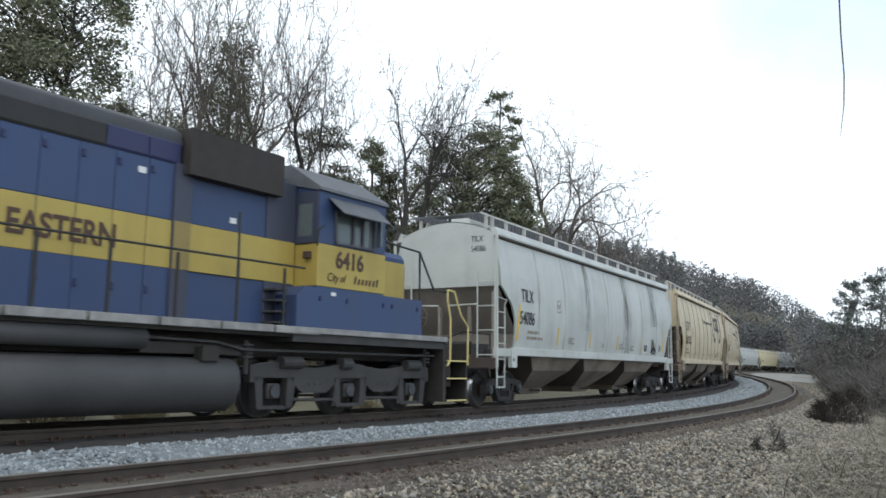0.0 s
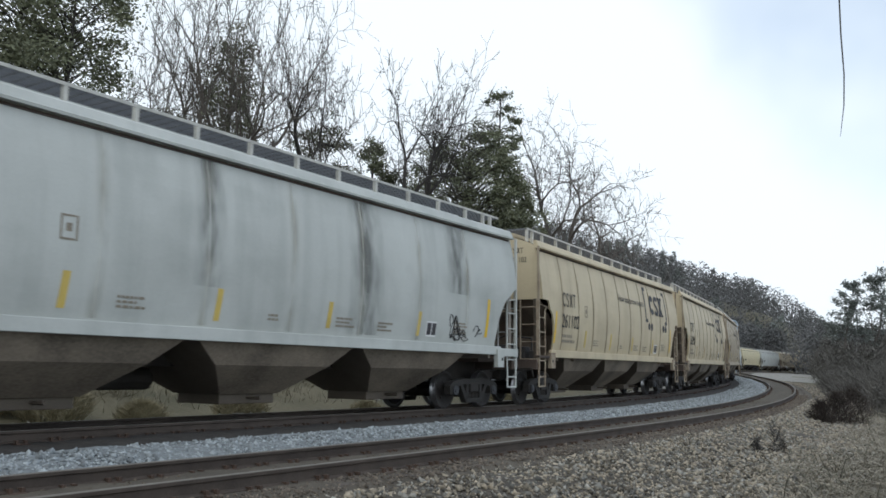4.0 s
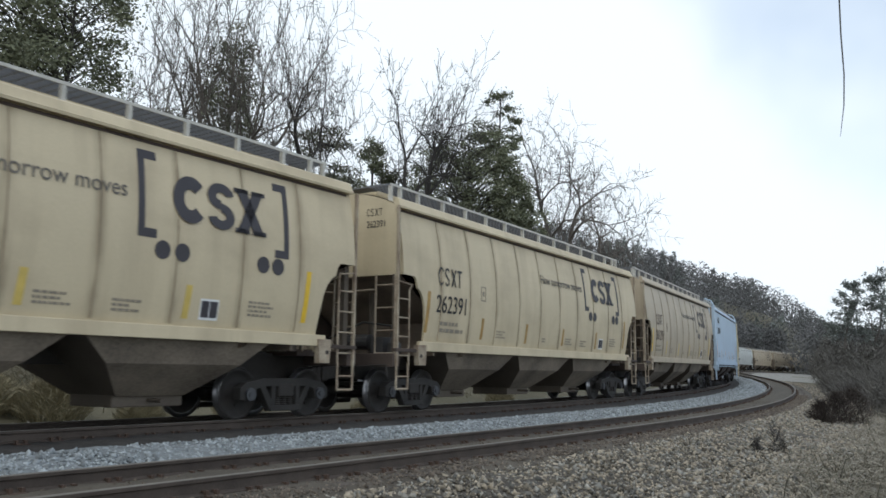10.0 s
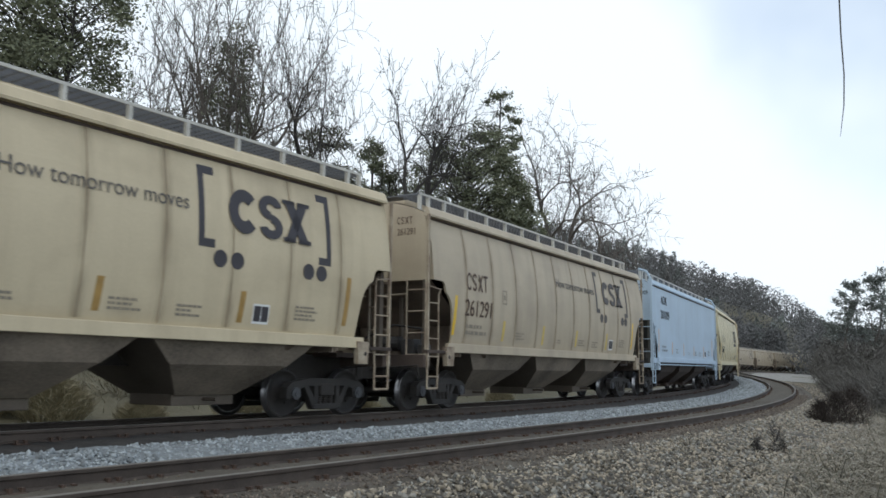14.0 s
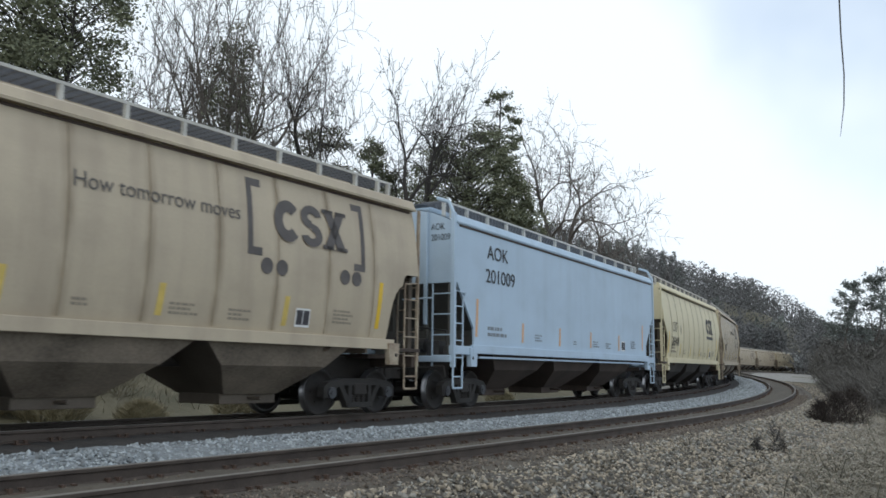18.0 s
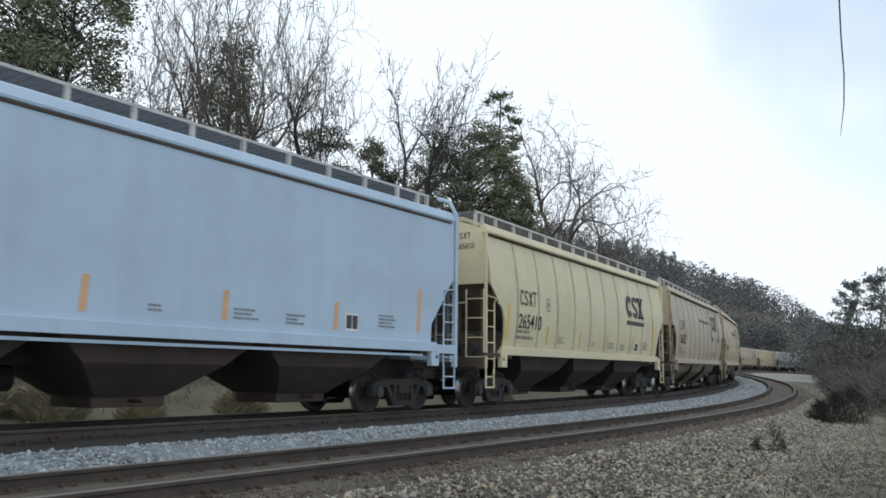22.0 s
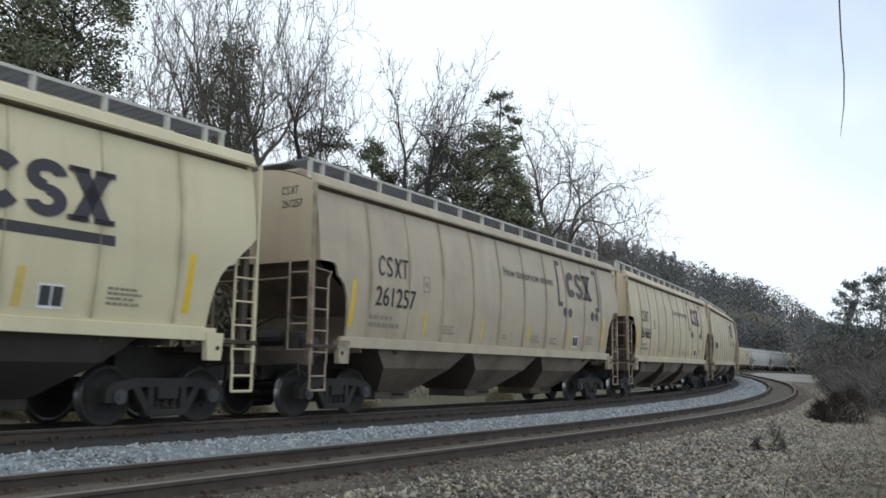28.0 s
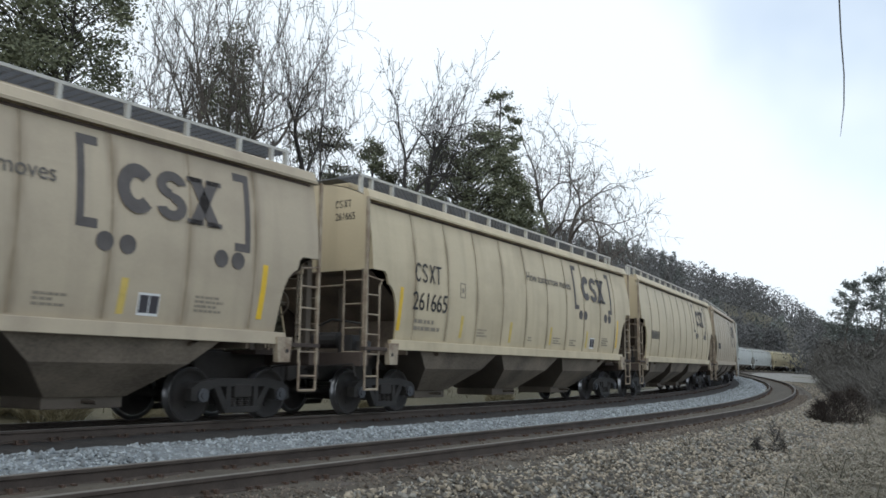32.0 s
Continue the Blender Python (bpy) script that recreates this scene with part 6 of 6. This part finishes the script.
for _i, (_x, _y, _h, _w) in enumerate(((12.5, 27.9, 1.05, 0.5), (13.3, 28.5, 1.3, 0.6), (14.2, 29.3, 1.4, 0.7))):
    bush(_x, _y, _h, _w, _i, DARK_TWIG, "low red-brown leafless bush at the gravel's edge", 1500)
for _i, (_x, _y, _h) in enumerate(((6.52, 17.4, 0.62), (6.62, 17.6, 0.5), (6.98, 17.7, 0.95), (7.2, 17.8, 0.6), (7.35, 18.4, 0.8), (6.8, 18.2, 0.5))):
    bush(_x, _y, _h, 0.13, 10 + _i, BARK_DARK, "small dark dead weed in the gravel", 70)

# dry grass on the camera's side
spots = [(x, y, z) for x, y, z, s, l in scatter_xy(56000, (2.2, 24), (7, 40), lambda s, lat: lat > 9.2 + 0.6 * math.sin(s * 0.7)) if x / y > 0.22]
blades(spots, [1.0] * len(spots), 0.66, 0.0075, PALE_GRASS, "dry_grass", "tangled pale dry grass beside the gravel", "grass", _r, 1.25, 1)


def arching_stems(places, length, width, mat, name, label, r):
    """Long dead stems that rise, bend over and trail."""
    verts, faces = [], []
    for x, y, z in places:
        a = r.random() * 2 * math.pi
        ln, w = length * r.uniform(0.45, 1.3), width * r.uniform(0.6, 1.4)
        out, side = Vector((math.cos(a), math.sin(a), 0)), Vector((-math.sin(a), math.cos(a), 0))
        rise = r.uniform(0.25, 0.75)
        bend = r.gauss(0, 0.25)
        i = len(verts)
        for k in range(6):
            u = k / 5
            p = Vector((x, y, z)) + out * (ln * 0.8 * u) + side * (bend * ln * u * u) + Vector((0, 0, ln * rise * (1.6 * u - 1.35 * u * u)))
            q = w * (1 - 0.75 * u)
            verts += [p - side * q + Vector((0, 0, q)), p + side * q - Vector((0, 0, q))]
        faces += [(i + 2 * k, i + 2 * k + 1, i + 2 * k + 3, i + 2 * k + 2) for k in range(5)]
    me = bpy.data.meshes.new(name)
    me.from_pydata(verts, [], faces)
    me.materials.append(mat)
    return tagged(new(name, me), label, "grass", kind="stuff")


tangle = [(x, y, z) for x, y, z, s, l in scatter_xy(15000, (2.2, 20), (6, 32), lambda s, lat: lat > 9.2 + 0.6 * math.sin(s * 0.7)) if x / y > 0.22]
arching_stems(tangle, 1.0, 0.0048, STRAW, "dead_stems", "long pale dead stems bent over in the grass", _r)
sparse = [(x, y, z) for x, y, z, s, l in scatter_xy(5000, (0, 14), (8, 26), lambda s, lat: 8.8 < lat < 10.6)]
blades(sparse, [0.7] * len(sparse), 0.25, 0.005, GRASS, "stray_grass", "stray dry grass stems in the gravel", "grass", _r, 0.9, 1)
inside = [(x, y, z) for x, y, z, s, l in scatter_xy(24000, (-22, 22), (8, 60), lambda s, lat: -12 < lat < -5.4)]
blades(inside, [1.0] * len(inside), 0.38, 0.010, GRASS, "verge_grass", "dry tan grass behind the train", "grass", _r, 0.6, 2)


# ---- stones, ties ----
def stones(n, s_range, lat_range, z_of, size, mat, name, label, power=1.0):
    """Loose ballast: small angular six-sided stones, in one object."""
    g = np.random.default_rng(len(name) + n)
    s = s_range[0] + (s_range[1] - s_range[0]) * g.random(n) ** power
    lat = g.uniform(*lat_range, n)
    x, y, th = np.interp(s, LINE_S, LINE_X), np.interp(s, LINE_S, LINE_Y), np.interp(s, LINE_S, LINE_T)
    c = np.stack([x + lat * np.sin(th), y - lat * np.cos(th), z_of(lat) + GRADE * s], 1)
    k = size * np.clip(np.exp(g.normal(-0.12, 0.38, n)), 0.35, 2.0)
    kite = np.array([(1, 0, -0.2), (-0.5, 0.87, -0.2), (-0.5, -0.87, -0.2), (0.1, 0.1, 0.62), (0.1, -0.1, -0.7)], float)
    v = kite[None] * (1 + g.uniform(-0.35, 0.35, (n, 5, 3))) + g.uniform(-0.28, 0.28, (n, 5, 3))
    a = g.random(n) * 2 * np.pi
    b = g.normal(0, 0.6, n)
    ca, sa, cb, sb = np.cos(a), np.sin(a), np.cos(b), np.sin(b)
    vx, vy, vz = v[..., 0], v[..., 1], v[..., 2]
    vy, vz = vy * cb[:, None] - vz * sb[:, None], vy * sb[:, None] + vz * cb[:, None]
    vx, vy = vx * ca[:, None] - vy * sa[:, None], vx * sa[:, None] + vy * ca[:, None]
    v = np.stack([vx, vy, vz], -1) * k[:, None, None] + c[:, None, :]
    f = np.array([(0, 1, 3), (1, 2, 3), (2, 0, 3), (1, 0, 4), (2, 1, 4), (0, 2, 4)])
    faces = (f[None] + 5 * np.arange(n)[:, None, None]).reshape(-1, 3)
    me = bpy.data.meshes.new(name)
    me.vertices.add(n * 5)
    me.vertices.foreach_set("co", v.reshape(-1).astype(np.float32))
    me.loops.add(n * 18)
    me.loops.foreach_set("vertex_index", faces.reshape(-1).astype(np.int32))
    me.polygons.add(n * 6)
    me.polygons.foreach_set("loop_start", np.arange(0, n * 18, 3, dtype=np.int32))
    me.update(calc_edges=True)
    me.validate()
    me.materials.append(mat)
    return tagged(new(name, me), label, "ballast", kind="stuff")


def bed_z(lats, zs):
    return lambda lat: np.interp(lat, lats, zs)


shoulder = bed_z([6.55, 7.2, 8.0, 9.0, 10.2, 11.5], [-0.16, -0.20, -0.34, -0.40, -0.42, -0.55])
between = bed_z([2.0, 2.3, 2.6, 3.2, 4.0, 4.7], [-0.36, -0.22, -0.14, -0.14, -0.225, -0.30])
stones(9000, (-14, 40), (6.02, 6.65), lambda l: np.where(l < 6.55, -0.118, shoulder(np.maximum(l, 6.55))) + 0.004, 0.028, STONE_RED, "rusty_stones", "rust-brown stones along the tie ends", 0.9)
stones(18000, (-14, 34), (6.5, 11.0), lambda l: shoulder(np.maximum(l, 6.55)) + 0.014, 0.036, STONE_GREY, "grey_gravel_stones", "grey gravel mixed into the tan beside the near track", 0.9)
stones(38000, (-14, 34), (6.45, 11.0), lambda l: shoulder(np.maximum(l, 6.55)) + 0.014, 0.034, STONE_TAN, "gravel_stones", "loose tan and grey gravel beside the near track", 0.9)
stones(6000, (-10, 40), (-5.0, -1.9), bed_z([-5.4, -3.2, -2.3, -1.75], [-0.98, -0.575, -0.375, -0.355]), 0.035, DUST_BALLAST, "ballast_stones_behind", "dusty grey ballast stones behind the train", 1.0)
stones(5500, (30, 110), (6.75, 10.6), lambda l: shoulder(l) + 0.01, 0.045, STONE_TAN, "gravel_stones_far", "loose tan gravel along the bend", 1.0)
stones(30000, (-16, 40), (2.2, 4.15), lambda l: between(l) + 0.006, 0.034, STONE_PALE, "ballast_stones", "pale bluish-grey ballast between the tracks", 0.9)
stones(7000, (38, 130), (2.25, 4.15), lambda l: between(l) + 0.008, 0.06, STONE_PALE, "ballast_stones_far", "pale ballast between the tracks along the bend", 1.0)
stones(7000, (-14, 30), (3.9, 6.8), bed_z([3.9, 4.3, 5.1, 6.0, 6.5, 6.8], [-0.245, -0.208, -0.166, -0.124, -0.118, -0.185]), 0.018, STONE_DIRT, "dirt_stones", "small brown stones trodden in between the rails", 0.9)


def tie_mesh():
    bm = box(bmesh.new(), -0.115, 0.115, -1.30, 1.30, -0.38, -0.186, 0.012)
    for y in (-0.753, 0.753):
        box(bm, -0.09, 0.09, y - 0.19, y + 0.19, -0.19, -0.170, 0, 1)
        for a, b in ((-0.06, 0.11), (0.06, 0.12), (-0.06, -0.11), (0.06, -0.12)):
            box(bm, a - 0.018, a + 0.018, y + b - 0.022, y + b + 0.022, -0.18, -0.125, 0, 1)
            box(bm, a - 0.026, a + 0.026, y + b * 0.8 - 0.02, y + b * 0.8 + 0.02, -0.140, -0.125, 0, 1)
    return mesh_of("tie", flat(bm), [TIE, RUST])


TIE_ME = tie_mesh()


def lay_ties(parent, near, s0, s1):
    r = random.Random(3)
    for k, s in enumerate(np.arange(s0, s1, 0.52)):
        p, q = on_line(s - 0.2, 0, 0, near), on_line(s + 0.2, 0, 0, near)
        x = (q - p).normalized()
        y = Vector((-x.y, x.x, 0)).normalized()
        m = Matrix((x, y, x.cross(y))).transposed().to_4x4()
        put("tie", TIE_ME, parent, Matrix.Translation((p + q) / 2) @ m @ Matrix.Rotation(-CANT, 4, "X") @ pose(0, r.uniform(-0.05, 0.05), r.uniform(-0.01, 0.012), 0, 0, r.uniform(-1.5, 1.5)))


lay_ties(near_track, True, -14, 100)
lay_ties(train_track, False, -14, 60)

# ---- small things ----
def hanging_wire():
    pts = [(1.685, 3.62, 3.45), (1.69, 3.62, 3.1), (1.70, 3.62, 2.9), (1.715, 3.62, 2.72), (1.715, 3.62, 2.58), (1.70, 3.62, 2.44)]
    me = tube_mesh([([Vector(p) for p in pts], [0.0038, 0.0036, 0.0034, 0.003, 0.0025, 0.0008], 5)])
    me.materials.append(BARK_DARK)
    tagged(new("hanging_wire", me), "thin dark wire hanging from above", "wire")


def utility_pole(x, y, h):
    z = float(ground_height(x, y)[0])
    p = tagged(new("utility_pole"), "thin grey utility pole with a crossarm", "pole")
    p.location = (x, y, z)
    part("pole", flat(tube(bmesh.new(), (0, 0, -0.5), (0, 0, h), 0.16, 8, 0.10)), BARK_PALE, p)
    part("crossarm", flat(box(bmesh.new(), -2.0, 2.0, -0.06, 0.06, h - 1.0, h - 0.86)), BARK_PALE, p)


def marker_post(x, y):
    z = float(ground_height(x, y)[0])
    p = tagged(new("marker_post"), "small white trackside marker with dark figures", "sign")
    p.location = (x, y, z)
    p.rotation_euler.z = radians(10)
    part("post", flat(box(bmesh.new(), -0.03, 0.03, -0.02, 0.02, -0.2, 0.45)), BARK_PALE, p)
    plate_ = part("plate", flat(box(bmesh.new(), -0.11, 0.11, -0.045, -0.022, 0.28, 0.86, 0.005)), WHITE_PAINT, p)
    for k in range(3):
        part("mark_bar", flat(box(bmesh.new(), -0.05, 0.05, -0.05, -0.044, 0.36 + k * 0.16, 0.46 + k * 0.16)), MARK, plate_)


hanging_wire()
utility_pole(17.7, 108.6, 15.0)
marker_post(-1.87, 27.94)

for _i, (_x, _y, _h, _w) in enumerate(((-4.9, 21.9, 0.85, 0.75), (-8.2, 18.6, 0.95, 0.9), (-9.6, 18.2, 0.9, 0.9), (-10.8, 16.6, 0.8, 0.9), (-6.6, 19.6, 0.55, 0.6), (-2.0, 25.8, 0.4, 0.5), (2.6, 34.5, 0.6, 0.6))):
    bush(_x, _y, _h, _w, 30 + _i, MOUND, "rounded mound of dry tan brush behind the train", 4200)

# ---- what moves ----
def motions():
    times = [k * 0.8 for k in range(41)]
    for car, middle in CARS:
        walk(car, [(t, track_pose(middle - SPEED * t, 6.4)) for t in times])
    turn = 0.14
    steps = [k * turn for k in range(int(32 / turn) + 1)] + [32.0]
    for w, m, r, side in SPIN:
        rows = []
        for t in steps:
            a = -SPEED * t / r * (1 if side < 0 else -1)
            rows.append((t, m @ Matrix.Rotation(a, 4, "Y")))
        walk(w, rows)


motions()
